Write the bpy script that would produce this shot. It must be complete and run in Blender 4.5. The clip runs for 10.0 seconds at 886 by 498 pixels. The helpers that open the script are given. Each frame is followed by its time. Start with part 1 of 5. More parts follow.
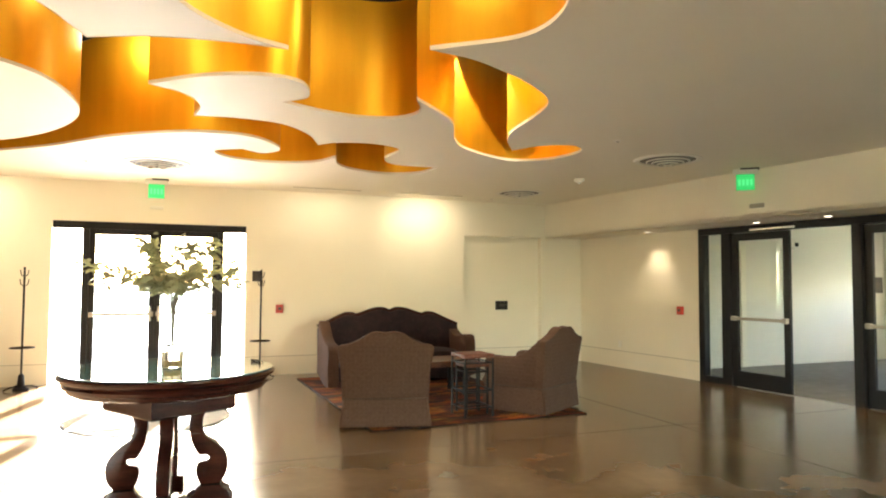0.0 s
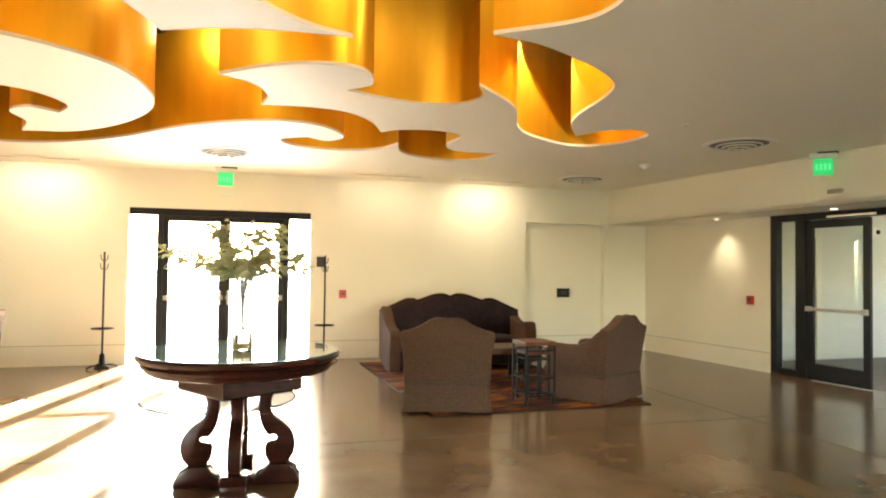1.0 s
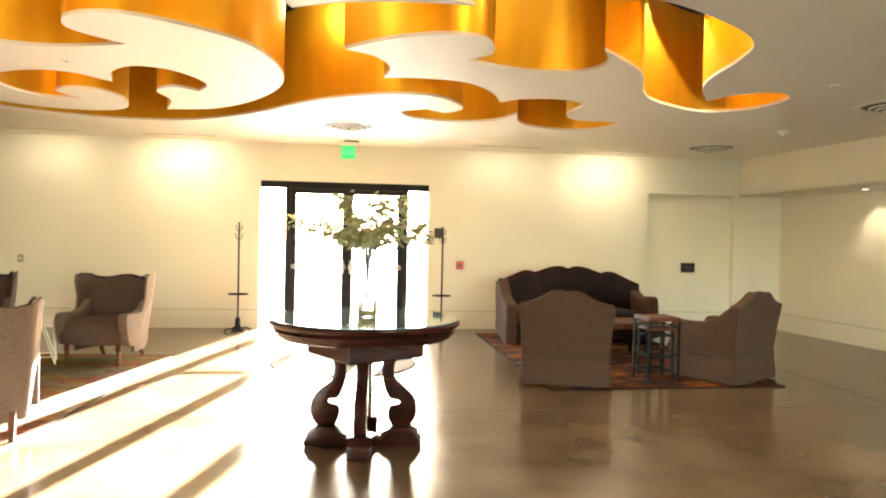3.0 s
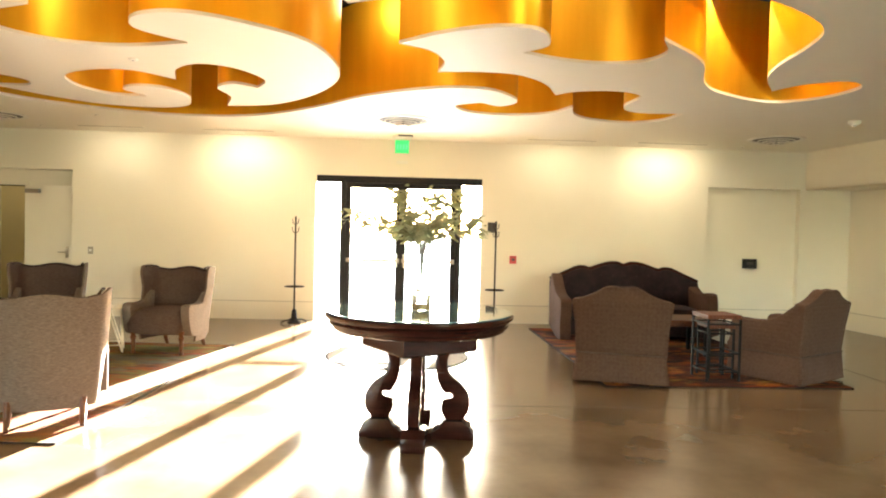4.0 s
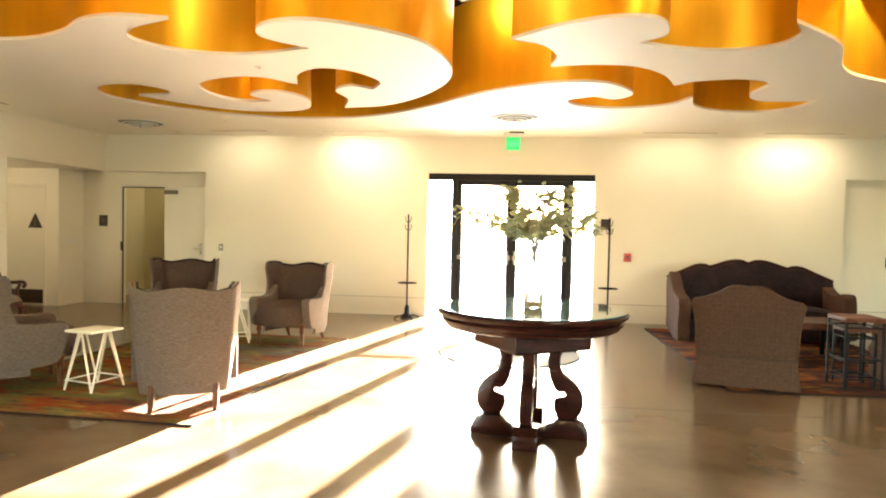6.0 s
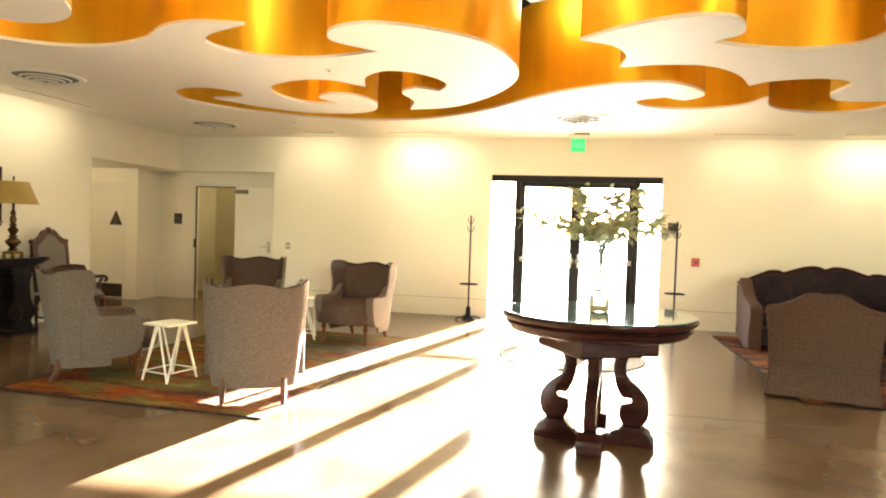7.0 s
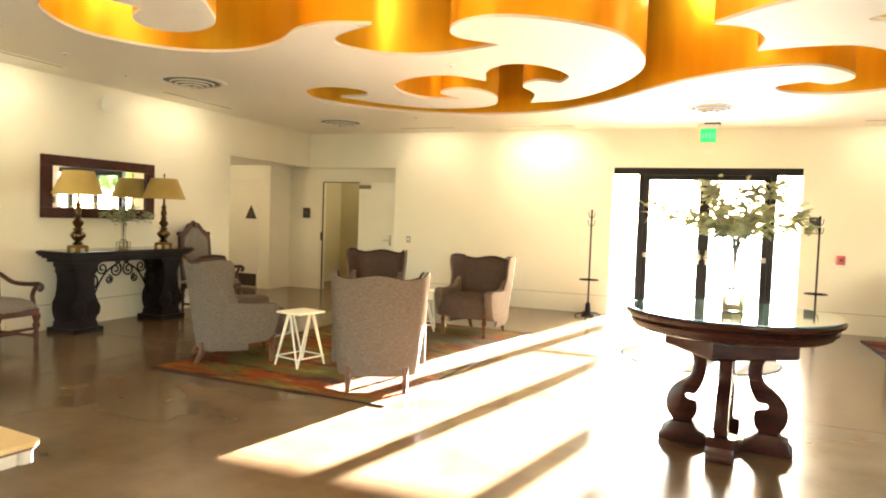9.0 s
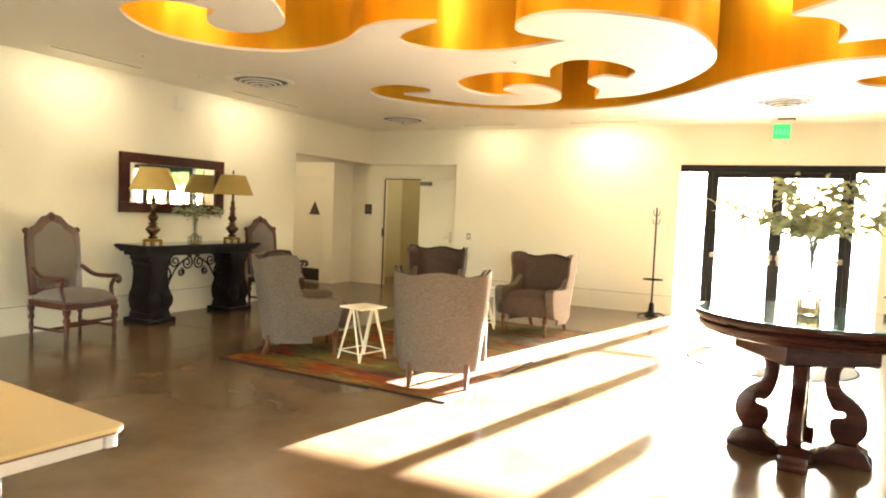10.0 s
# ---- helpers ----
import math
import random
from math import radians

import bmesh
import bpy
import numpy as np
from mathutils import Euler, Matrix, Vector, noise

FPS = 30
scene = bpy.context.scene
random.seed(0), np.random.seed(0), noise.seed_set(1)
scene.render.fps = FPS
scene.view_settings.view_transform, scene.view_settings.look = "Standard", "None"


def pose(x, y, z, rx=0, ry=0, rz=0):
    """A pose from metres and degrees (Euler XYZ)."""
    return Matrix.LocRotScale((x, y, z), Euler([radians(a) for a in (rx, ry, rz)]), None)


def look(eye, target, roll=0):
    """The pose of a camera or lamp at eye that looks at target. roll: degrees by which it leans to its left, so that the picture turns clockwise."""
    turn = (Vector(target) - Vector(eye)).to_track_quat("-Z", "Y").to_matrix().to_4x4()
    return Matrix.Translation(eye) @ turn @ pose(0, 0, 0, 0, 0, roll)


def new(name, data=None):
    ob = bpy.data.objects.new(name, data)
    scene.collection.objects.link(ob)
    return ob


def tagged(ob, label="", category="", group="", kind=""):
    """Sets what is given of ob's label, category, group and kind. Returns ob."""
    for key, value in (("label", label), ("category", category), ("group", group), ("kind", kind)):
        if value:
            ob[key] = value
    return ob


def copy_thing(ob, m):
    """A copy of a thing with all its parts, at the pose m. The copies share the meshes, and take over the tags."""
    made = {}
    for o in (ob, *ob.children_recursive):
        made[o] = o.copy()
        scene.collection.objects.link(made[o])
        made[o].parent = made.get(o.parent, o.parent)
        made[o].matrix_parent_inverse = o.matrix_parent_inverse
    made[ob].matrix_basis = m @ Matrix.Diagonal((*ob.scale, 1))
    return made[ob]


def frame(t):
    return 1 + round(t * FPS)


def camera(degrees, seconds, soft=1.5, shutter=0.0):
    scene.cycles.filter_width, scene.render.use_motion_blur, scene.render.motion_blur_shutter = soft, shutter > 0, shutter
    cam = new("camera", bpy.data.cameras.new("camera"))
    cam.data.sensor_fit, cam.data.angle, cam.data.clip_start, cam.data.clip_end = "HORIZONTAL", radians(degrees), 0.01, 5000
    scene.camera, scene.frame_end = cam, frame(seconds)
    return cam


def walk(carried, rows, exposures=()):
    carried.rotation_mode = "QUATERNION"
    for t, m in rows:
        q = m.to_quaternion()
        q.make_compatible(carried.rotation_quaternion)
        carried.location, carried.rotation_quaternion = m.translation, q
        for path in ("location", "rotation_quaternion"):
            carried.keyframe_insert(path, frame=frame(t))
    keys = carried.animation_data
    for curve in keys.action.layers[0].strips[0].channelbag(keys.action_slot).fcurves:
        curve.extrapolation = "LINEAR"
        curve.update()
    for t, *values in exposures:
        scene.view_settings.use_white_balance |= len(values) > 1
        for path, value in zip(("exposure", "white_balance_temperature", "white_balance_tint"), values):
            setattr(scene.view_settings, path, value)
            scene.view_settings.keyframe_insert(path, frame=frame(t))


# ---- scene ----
cam = camera(66.5, 10.0, soft=2.0)
PATH = [
    (0, (1.318, -0.105, 1.523), (2.061, 1.749, 1.62), 0.3),
    (0.5, (1.309, -0.11, 1.523), (1.968, 1.777, 1.609), 0.5),
    (1, (1.301, -0.096, 1.524), (1.878, 1.818, 1.58), 0.7),
    (1.5, (1.296, -0.091, 1.519), (1.791, 1.846, 1.544), 0.8),
    (2, (1.286, -0.083, 1.512), (1.703, 1.873, 1.514), 1.0),
    (2.5, (1.269, -0.072, 1.511), (1.6, 1.901, 1.495), 1.1),
    (4, (1.249, -0.055, 1.51), (1.345, 1.942, 1.459), 1.4),
    (4.5, (1.237, -0.052, 1.509), (1.25, 1.947, 1.451), 1.4),
    (5, (1.236, -0.044, 1.506), (1.163, 1.954, 1.444), 1.2),
    (6.5, (1.217, -0.068, 1.502), (0.907, 1.907, 1.437), 1.5),
    (7, (1.196, -0.076, 1.502), (0.794, 1.882, 1.436), 1.9),
    (7.5, (1.185, -0.078, 1.501), (0.702, 1.861, 1.427), 2.1),
    (8, (1.171, -0.082, 1.502), (0.605, 1.835, 1.423), 2.1),
    (8.5, (1.161, -0.085, 1.497), (0.508, 1.803, 1.411), 2.0),
    (9, (1.163, -0.082, 1.496), (0.433, 1.778, 1.402), 2.0),
    (9.5, (1.152, -0.093, 1.502), (0.346, 1.735, 1.4), 2.2),
    (10, (1.134, -0.098, 1.499), (0.247, 1.692, 1.389), 2.4),
]
walk(cam, [(t, look(eye, target, roll)) for t, eye, target, roll in PATH],
     exposures=[(0.0, 5.68, 6500, 11), (5.0, 5.75, 6500, 10), (8.0, 5.93, 6500, 9), (10.0, 6.0, 6500, 9)])

# ---- world, sun, large lights ----
SUN_ELEV, SUN_AZ = radians(15.0), math.atan2(0.235, 1.0)   # azimuth from +y towards +x
sun_dir = Vector((math.sin(SUN_AZ) * math.cos(SUN_ELEV), math.cos(SUN_AZ) * math.cos(SUN_ELEV), math.sin(SUN_ELEV)))
world = bpy.data.worlds.new("sky")
scene.world = world
world.use_nodes = True
wn = world.node_tree
bg = wn.nodes["Background"]
sky = wn.nodes.new("ShaderNodeTexSky")
sky.sky_type, sky.sun_disc = "NISHITA", False
sky.sun_elevation, sky.sun_rotation = SUN_ELEV, SUN_AZ
wn.links.new(sky.outputs[0], bg.inputs[0])
bg.inputs[1].default_value = 0.15


def lamp(name, kind, m, energy, color=(1, 1, 1), **kw):
    d = bpy.data.lights.new(name, kind)
    d.energy, d.color = energy, color
    if kind == "AREA":
        d.shape, d.size, d.size_y = "RECTANGLE", kw["size"], kw["size_y"]
    elif kind == "SPOT":
        d.spot_size, d.spot_blend, d.shadow_soft_size = radians(kw["cone"]), kw.get("blend", 0.6), kw.get("soft", 0.04)
    elif kind == "SUN":
        d.angle = radians(kw.get("angle", 0.5))
    else:
        d.shadow_soft_size = kw.get("soft", 0.06)
    ob = new(name, d)
    ob.matrix_world = m
    return ob


lamp("sun", "SUN", look(sun_dir * 40, (0, 0, 0)), 5.0, (1.0, 0.995, 0.985), angle=0.6)
WARM = (1.0, 0.84, 0.60)
# linear slot lamps along the back wall and the side wall
for x, y, lx, ly in ((5.40, 10.61, 1.1, 0.05), (3.61, 10.61, 1.1, 0.05), (-3.40, 10.61, 1.0, 0.05), (-1.45, 10.61, 1.1, 0.05), (-5.57, 4.85, 0.05, 1.1), (-5.57, 7.55, 0.05, 1.4)):
    lamp("slot_lamp", "AREA", look((x, y, 2.996), (x + (-0.25 if lx < ly else 0.0), y + (0.25 if lx > ly else 0.0), 2.0)), (0.30 if x in (5.40, -1.45) else 0.16) if lx > ly else 0.16, (1.0, 0.86, 0.62), size=max(lx, ly), size_y=0.05)
# recessed wall washers along the back and side walls
for x, y, tx, ty, e in ((-1.47, 10.50, -1.47, 11.18, 0.42), (5.35, 10.50, 5.35, 11.18, 0.42), (-5.35, 7.6, -6.1, 7.6, 0.14), (-5.35, 4.9, -6.1, 4.9, 0.10)):
    lamp("wall_washer", "SPOT", look((x, y, 2.985), (tx, ty, 2.0)), e, WARM, cone=150, blend=1.0, soft=0.10)
# small downlights in the low soffit over the glazed doors
for s in (2.15, 4.25, 5.3):
    a = pose(7.95, 11.18, 0, 0, 0, 4.9)
    p = a @ Vector((0.56, -s, 2.35))
    q = a @ Vector((0.66, -s, 0.0))
    lamp("soffit_downlight", "SPOT", look(p, q), 0.9, WARM, cone=95, blend=1.0, soft=0.05)
# lamps hidden above the cut-out ceiling
for x, y, e in ((0.85, 5.6, 10.0), (3.45, 4.6, 10.0), (-0.7, 4.4, 16.0), (-2.6, 5.0, 14.0), (2.6, 3.2, 14.0), (-1.6, 7.1, 8.0), (0.66, 7.2, 6.0), (2.9, 7.6, 7.0)):
    lamp("cove_lamp", "POINT", pose(x, y, 3.98), 0.068 * e, (1.0, 0.86, 0.62), soft=0.22)
# a downlight close to the far side of the narrow bay of the cut-out
lamp("cove_spot", "SPOT", look((4.22, 6.40, 4.04), (4.30, 6.42, 3.0)), 6.0, (1.0, 0.86, 0.62), cone=98, blend=0.12, soft=0.03)
# added fill: unseen area lamps behind the camera, tilted up to brighten the ceiling
for x, e in ((-5.2, 1.8), (7.3, 2.4)):
    lamp("rear_fill", "AREA", look((x, -4.98, 1.4), (x * 0.75, -1.5, 2.9)), e, (1.0, 0.90, 0.74), size=1.5, size_y=2.3)


# ---- materials ----
def mat(name, base, rough=0.5, metal=0.0, var=0.12, scale=6.0, fine=120.0, bump=0.05, spread=0.08, stretch=(1, 1, 1), second=None, mix=0.5, spec=0.5, random_tint=0.0):
    """A surface whose colour wanders at two scales and which has a fine relief."""
    m = bpy.data.materials.new(name)
    m.use_nodes = True
    n, l = m.node_tree.nodes, m.node_tree.links
    b = n["Principled BSDF"]
    tc = n.new("ShaderNodeTexCoord")
    mp = n.new("ShaderNodeMapping")
    mp.inputs["Scale"].default_value = stretch
    l.new(tc.outputs["Object"], mp.inputs[0])
    big, small = n.new("ShaderNodeTexNoise"), n.new("ShaderNodeTexNoise")
    big.inputs["Scale"].default_value, big.inputs["Detail"].default_value = scale, 5
    small.inputs["Scale"].default_value, small.inputs["Detail"].default_value = fine, 3
    l.new(mp.outputs[0], big.inputs[0]), l.new(mp.outputs[0], small.inputs[0])
    ramp = n.new("ShaderNodeValToRGB")
    lo = tuple(c * (1 - var) for c in base)
    hi = second if second else tuple(min(1, c * (1 + var)) for c in base)
    ramp.color_ramp.elements[0].color, ramp.color_ramp.elements[1].color = (*lo, 1), (*hi, 1)
    ramp.color_ramp.elements[0].position, ramp.color_ramp.elements[1].position = mix - 0.22, mix + 0.22
    l.new(big.outputs[0], ramp.inputs[0])
    grain = n.new("ShaderNodeMix")
    grain.data_type, grain.blend_type = "RGBA", "OVERLAY"
    grain.inputs[0].default_value = min(1.0, var * 2.0)
    l.new(ramp.outputs[0], grain.inputs[6]), l.new(small.outputs[0], grain.inputs[7])
    col = grain.outputs[2]
    if random_tint:
        info, hsv = n.new("ShaderNodeObjectInfo"), n.new("ShaderNodeHueSaturation")
        mr = n.new("ShaderNodeMapRange")
        mr.inputs["To Min"].default_value, mr.inputs["To Max"].default_value = 1 - random_tint, 1 + random_tint
        l.new(info.outputs["Random"], mr.inputs[0]), l.new(mr.outputs[0], hsv.inputs["Value"]), l.new(col, hsv.inputs["Color"])
        col = hsv.outputs[0]
    l.new(col, b.inputs["Base Color"])
    rr = n.new("ShaderNodeMapRange")
    rr.inputs["To Min"].default_value, rr.inputs["To Max"].default_value = max(0.02, rough - spread), min(1, rough + spread)
    l.new(big.outputs[0], rr.inputs[0]), l.new(rr.outputs[0], b.inputs["Roughness"])
    b.inputs["Metallic"].default_value = metal
    b.inputs["Specular IOR Level"].default_value = spec
    if bump:
        bp = n.new("ShaderNodeBump")
        bp.inputs["Strength"].default_value, bp.inputs["Distance"].default_value = bump, 0.004
        l.new(small.outputs[0], bp.inputs["Height"]), l.new(bp.outputs[0], b.inputs["Normal"])
    return m


def glass_mat(name, tint=(1, 1, 1), rough=0.0):
    """Thin window glass: mostly clear, with a mirror-like film of reflection."""
    m = bpy.data.materials.new(name)
    m.use_nodes = True
    n, l = m.node_tree.nodes, m.node_tree.links
    n.remove(n["Principled BSDF"])
    tr, gl, mx, lw = n.new("ShaderNodeBsdfTransparent"), n.new("ShaderNodeBsdfGlossy"), n.new("ShaderNodeMixShader"), n.new("ShaderNodeLayerWeight")
    tr.inputs[0].default_value = (*tint, 1)
    gl.inputs["Roughness"].default_value = rough
    lw.inputs[0].default_value = 0.5
    pw, ma = n.new("ShaderNodeMath"), n.new("ShaderNodeMath")
    pw.operation, ma.operation = "POWER", "MULTIPLY_ADD"
    pw.inputs[1].default_value, ma.inputs[1].default_value, ma.inputs[2].default_value = 4.5, 0.85, 0.035
    l.new(lw.outputs["Facing"], pw.inputs[0]), l.new(pw.outputs[0], ma.inputs[0]), l.new(ma.outputs[0], mx.inputs[0])
    l.new(tr.outputs[0], mx.inputs[1]), l.new(gl.outputs[0], mx.inputs[2])
    l.new(mx.outputs[0], n["Material Output"].inputs[0])
    return m


def glow_mat(name, color, strength):
    m = bpy.data.materials.new(name)
    m.use_nodes = True
    b = m.node_tree.nodes["Principled BSDF"]
    b.inputs["Base Color"].default_value = (*color, 1)
    b.inputs["Emission Color"].default_value, b.inputs["Emission Strength"].default_value = (*color, 1), strength
    return m


M_WALL = mat("cream_wall_paint", (0.80, 0.735, 0.585), 0.75, var=0.02, scale=1.4, fine=220, bump=0.04)
M_PANEL = mat("cream_base_panel", (0.78, 0.715, 0.565), 0.6, var=0.025, scale=1.2, fine=180, bump=0.03)
M_CEIL = mat("ceiling_plaster", (0.82, 0.765, 0.635), 0.62, var=0.015, scale=0.8, fine=160, bump=0.03)
M_LIP = mat("white_edge_bead", (0.80, 0.73, 0.58), 0.5, var=0.02, fine=90)
M_GOLD = mat("brushed_gold_laminate", (0.74, 0.40, 0.018), 0.40, metal=0.72, var=0.04, scale=1.5, fine=60, bump=0.03, stretch=(4, 4, 0.35), second=(0.82, 0.47, 0.026))
M_BLACK = mat("matt_black_paint", (0.012, 0.011, 0.010), 0.8, var=0.1)
M_BRONZE = mat("dark_bronze_aluminium", (0.008, 0.0065, 0.006), 0.48, metal=0.0, spec=0.25, var=0.15, scale=3, fine=200, bump=0.03)
M_STEEL = mat("brushed_steel", (0.62, 0.58, 0.50), 0.28, metal=1.0, var=0.06, scale=8, fine=260, stretch=(1, 1, 20))
M_CLOSER = mat("grey_closer_casing", (0.20, 0.17, 0.13), 0.45, metal=0.4, var=0.05, fine=120)
M_BAR = mat("beige_anodised_bar", (0.36, 0.31, 0.25), 0.5, metal=0.15, var=0.05, fine=120)
M_GLASS = glass_mat("window_glass", (0.97, 0.985, 0.975))
M_WHITE = mat("white_enamel", (0.78, 0.74, 0.64), 0.4, var=0.03, fine=80)
M_DARKEDGE = mat("dark_edge_brown", (0.03, 0.025, 0.02), 0.7)
M_DOORWHITE = mat("cream_door_paint", (0.76, 0.70, 0.56), 0.42, var=0.025, scale=2, fine=140)
M_CONCRETE = mat("polished_concrete", (0.104, 0.061, 0.030), 0.19, var=0.05, scale=1.5, fine=14, bump=0.0, spread=0.02, second=(0.176, 0.114, 0.063), spec=0.30)
for nd in M_CONCRETE.node_tree.nodes:      # soft clouding, no crisp flecks
    if nd.type == "TEX_NOISE":
        nd.inputs["Detail"].default_value = 2.5
M_CARPET = mat("grey_vestibule_carpet", (0.24, 0.22, 0.195), 0.95, var=0.12, scale=5, fine=180, bump=0.3)
M_PAVING = mat("pale_paving", (0.42, 0.40, 0.36), 0.85, var=0.12, scale=0.7, fine=30, bump=0.1)
M_LAWN = mat("lawn", (0.06, 0.12, 0.03), 0.9, var=0.35, scale=1.2, fine=40, bump=0.3)
M_LEAF = mat("green_leaves", (0.10, 0.15, 0.04), 0.55, var=0.3, scale=8, fine=40, second=(0.15, 0.19, 0.06), random_tint=0.2)
M_BARK = mat("brown_bark", (0.12, 0.08, 0.05), 0.9, var=0.3, scale=6, fine=50, bump=0.4)


# ---- building helpers ----
def finish(bm, name, material, parent=None, label="", smooth=False, bevel=0.0):
    if bevel:
        bmesh.ops.bevel(bm, geom=[e for e in bm.edges if len(e.link_faces) == 2 and e.calc_face_angle(0) > 0.5], offset=bevel, segments=2, affect="EDGES", profile=0.6)
    bmesh.ops.recalc_face_normals(bm, faces=bm.faces)
    me = bpy.data.meshes.new(name)
    bm.to_mesh(me)
    bm.free()
    if smooth:
        me.shade_smooth()
        me.set_sharp_from_angle(angle=radians(38))
    me.materials.append(material)
    ob = new(name, me)
    if parent:
        ob.parent = parent
    if label:
        ob["label"] = label
    return ob


def part(name, bm, material, parent, label="", smooth=False, bevel=0.0):
    return finish(bm, name, material, parent, label, smooth, bevel)


def thing(name, m, label, category, group=""):
    e = new(name)
    e.empty_display_size = 0.1
    e.matrix_world = m
    return tagged(e, label, category, group)


def setting(ob, label=""):
    return tagged(ob, label, kind="structure")


def add_box(bm, x0, x1, y0, y1, z0, z1, m=None):
    c = bmesh.ops.create_cube(bm, size=1)["verts"]
    mt = Matrix.LocRotScale(((x0 + x1) / 2, (y0 + y1) / 2, (z0 + z1) / 2), None, (abs(x1 - x0), abs(y1 - y0), abs(z1 - z0)))
    bmesh.ops.transform(bm, matrix=(m @ mt) if m else mt, verts=c)
    return c


def box(x0, x1, y0, y1, z0, z1, m=None):
    bm = bmesh.new()
    add_box(bm, x0, x1, y0, y1, z0, z1, m)
    return bm


def lathe(profile, seg=24, bm=None, m=None, hollow=False):
    """Turned shape from (radius, height) pairs round z."""
    bm = bm or bmesh.new()
    rings = []
    for r, z in profile:
        ring = []
        for i in range(seg):
            a = 2 * math.pi * i / seg
            v = Vector((r * math.cos(a), r * math.sin(a), z))
            ring.append(bm.verts.new(m @ v if m else v))
        rings.append(ring)
    for a, b in zip(rings, rings[1:]):
        for i in range(seg):
            bm.faces.new((a[i], a[(i + 1) % seg], b[(i + 1) % seg], b[i]))
    if hollow:
        for i in range(seg):
            bm.faces.new((rings[-1][i], rings[-1][(i + 1) % seg], rings[0][(i + 1) % seg], rings[0][i]))
        return bm
    bm.faces.new(rings[0][::-1])
    bm.faces.new(rings[-1])
    return bm


def spline(points, closed=False, step=6):
    """A smooth curve through a few knots."""
    p = [Vector(q) for q in points]
    n, out = len(p), []
    for i in range(n if closed else n - 1):
        if closed:
            a, b, c, d = p[i - 1], p[i], p[(i + 1) % n], p[(i + 2) % n]
        else:
            b, c = p[i], p[i + 1]
            a = p[i - 1] if i else b + (b - c)
            d = p[i + 2] if i + 2 < n else c + (c - b)
        for k in range(step):
            t = k / step
            out.append(0.5 * ((2 * b) + (c - a) * t + (2 * a - 5 * b + 4 * c - d) * t * t + (3 * b - a - 3 * c + d) * t ** 3))
    if not closed:
        out.append(p[-1])
    return out


def tube(points, radius, seg=8, bm=None, taper=None):
    """A round bar along 3D points; taper scales the radius along the way."""
    bm = bm or bmesh.new()
    pts = [Vector(q) for q in points]
    rings, up = [], None
    for i, q in enumerate(pts):
        d = (pts[min(i + 1, len(pts) - 1)] - pts[max(i - 1, 0)]).normalized()
        if up is None:
            up = d.orthogonal().normalized()
        up = (up - d * up.dot(d)).normalized()
        side = d.cross(up)
        r = radius * (taper(i / (len(pts) - 1)) if taper else 1)
        rings.append([bm.verts.new(q + r * (math.cos(2 * math.pi * k / seg) * up + math.sin(2 * math.pi * k / seg) * side)) for k in range(seg)])
    for a, b in zip(rings, rings[1:]):
        for k in range(seg):
            bm.faces.new((a[k], a[(k + 1) % seg], b[(k + 1) % seg], b[k]))
    bm.faces.new(rings[0][::-1])
    bm.faces.new(rings[-1])
    return bm


def slab(outline, t0, t1, m=None, bm=None):
    """A flat outline (x, z) pulled out along y from t0 to t1."""
    bm = bm or bmesh.new()
    f = [bm.verts.new((x, t0, z)) for x, z in outline]
    b = [bm.verts.new((x, t1, z)) for x, z in outline]
    bm.faces.new(f)
    bm.faces.new(b[::-1])
    n = len(f)
    for i in range(n):
        bm.faces.new((f[i], b[i], b[(i + 1) % n], f[(i + 1) % n]))
    if m:
        bmesh.ops.transform(bm, matrix=m, verts=f + b)
    return bm


# ---- large structure ----
CZ, YB, XL = 3.01, 11.18, -6.08          # ceiling, back wall, side wall
NZ = 2.37                                # head of the niches and of the low soffit
RW = pose(7.95, YB, 0, 0, 0, 4.9)        # frame of the glazed side: x outwards, -y along it
DX0, DX1, DZ = -0.32, 2.42, 2.40         # entrance opening

setting(finish(box(-9.5, 16.0, -5.2, 13.2, -0.30, 0.0), "floor", M_CONCRETE), "polished brown concrete floor with saw-cut joints")
jb = bmesh.new()
floor_joint_mat = mat("dark_saw_cut", (0.06, 0.05, 0.035), 0.8)
for y in (5.78, 0.2):
    add_box(jb, XL, 9.0, y - 0.003, y + 0.003, 0.0, 0.0015)
for x in (1.35, 6.4, -4.2):
    add_box(jb, x - 0.003, x + 0.003, -5.0, YB, 0.0, 0.0017)
setting(finish(jb, "floor_joints", floor_joint_mat), "thin saw-cut joints in the concrete floor")

# back wall with entrance opening and two shallow corner niches
bw = bmesh.new()
add_box(bw, -7.2, DX0, YB, YB + 0.30, NZ, 3.40)
add_box(bw, DX1, 9.4, YB, YB + 0.30, NZ, 3.40)
add_box(bw, DX0, DX1, YB, YB + 0.30, DZ, 3.40)
add_box(bw, -4.24, DX0, YB, YB + 0.30, 0, NZ)
add_box(bw, DX1, 6.26, YB, YB + 0.30, 0, NZ)
add_box(bw, 6.26, 7.86, YB + 0.11, YB + 0.30, 0, NZ)
add_box(bw, 7.86, 9.4, YB, YB + 0.30, 0, NZ)
add_box(bw, -5.06, -4.24, YB + 0.22, YB + 0.30, 0, NZ)
add_box(bw, -5.90, -5.06, YB + 0.22, YB + 0.30, 2.12, NZ)
add_box(bw, -7.2, -5.90, YB + 0.22, YB + 0.30, 0, NZ)
setting(finish(bw, "wall_north", M_WALL, bevel=0.0), "cream plastered wall round the glass entrance")
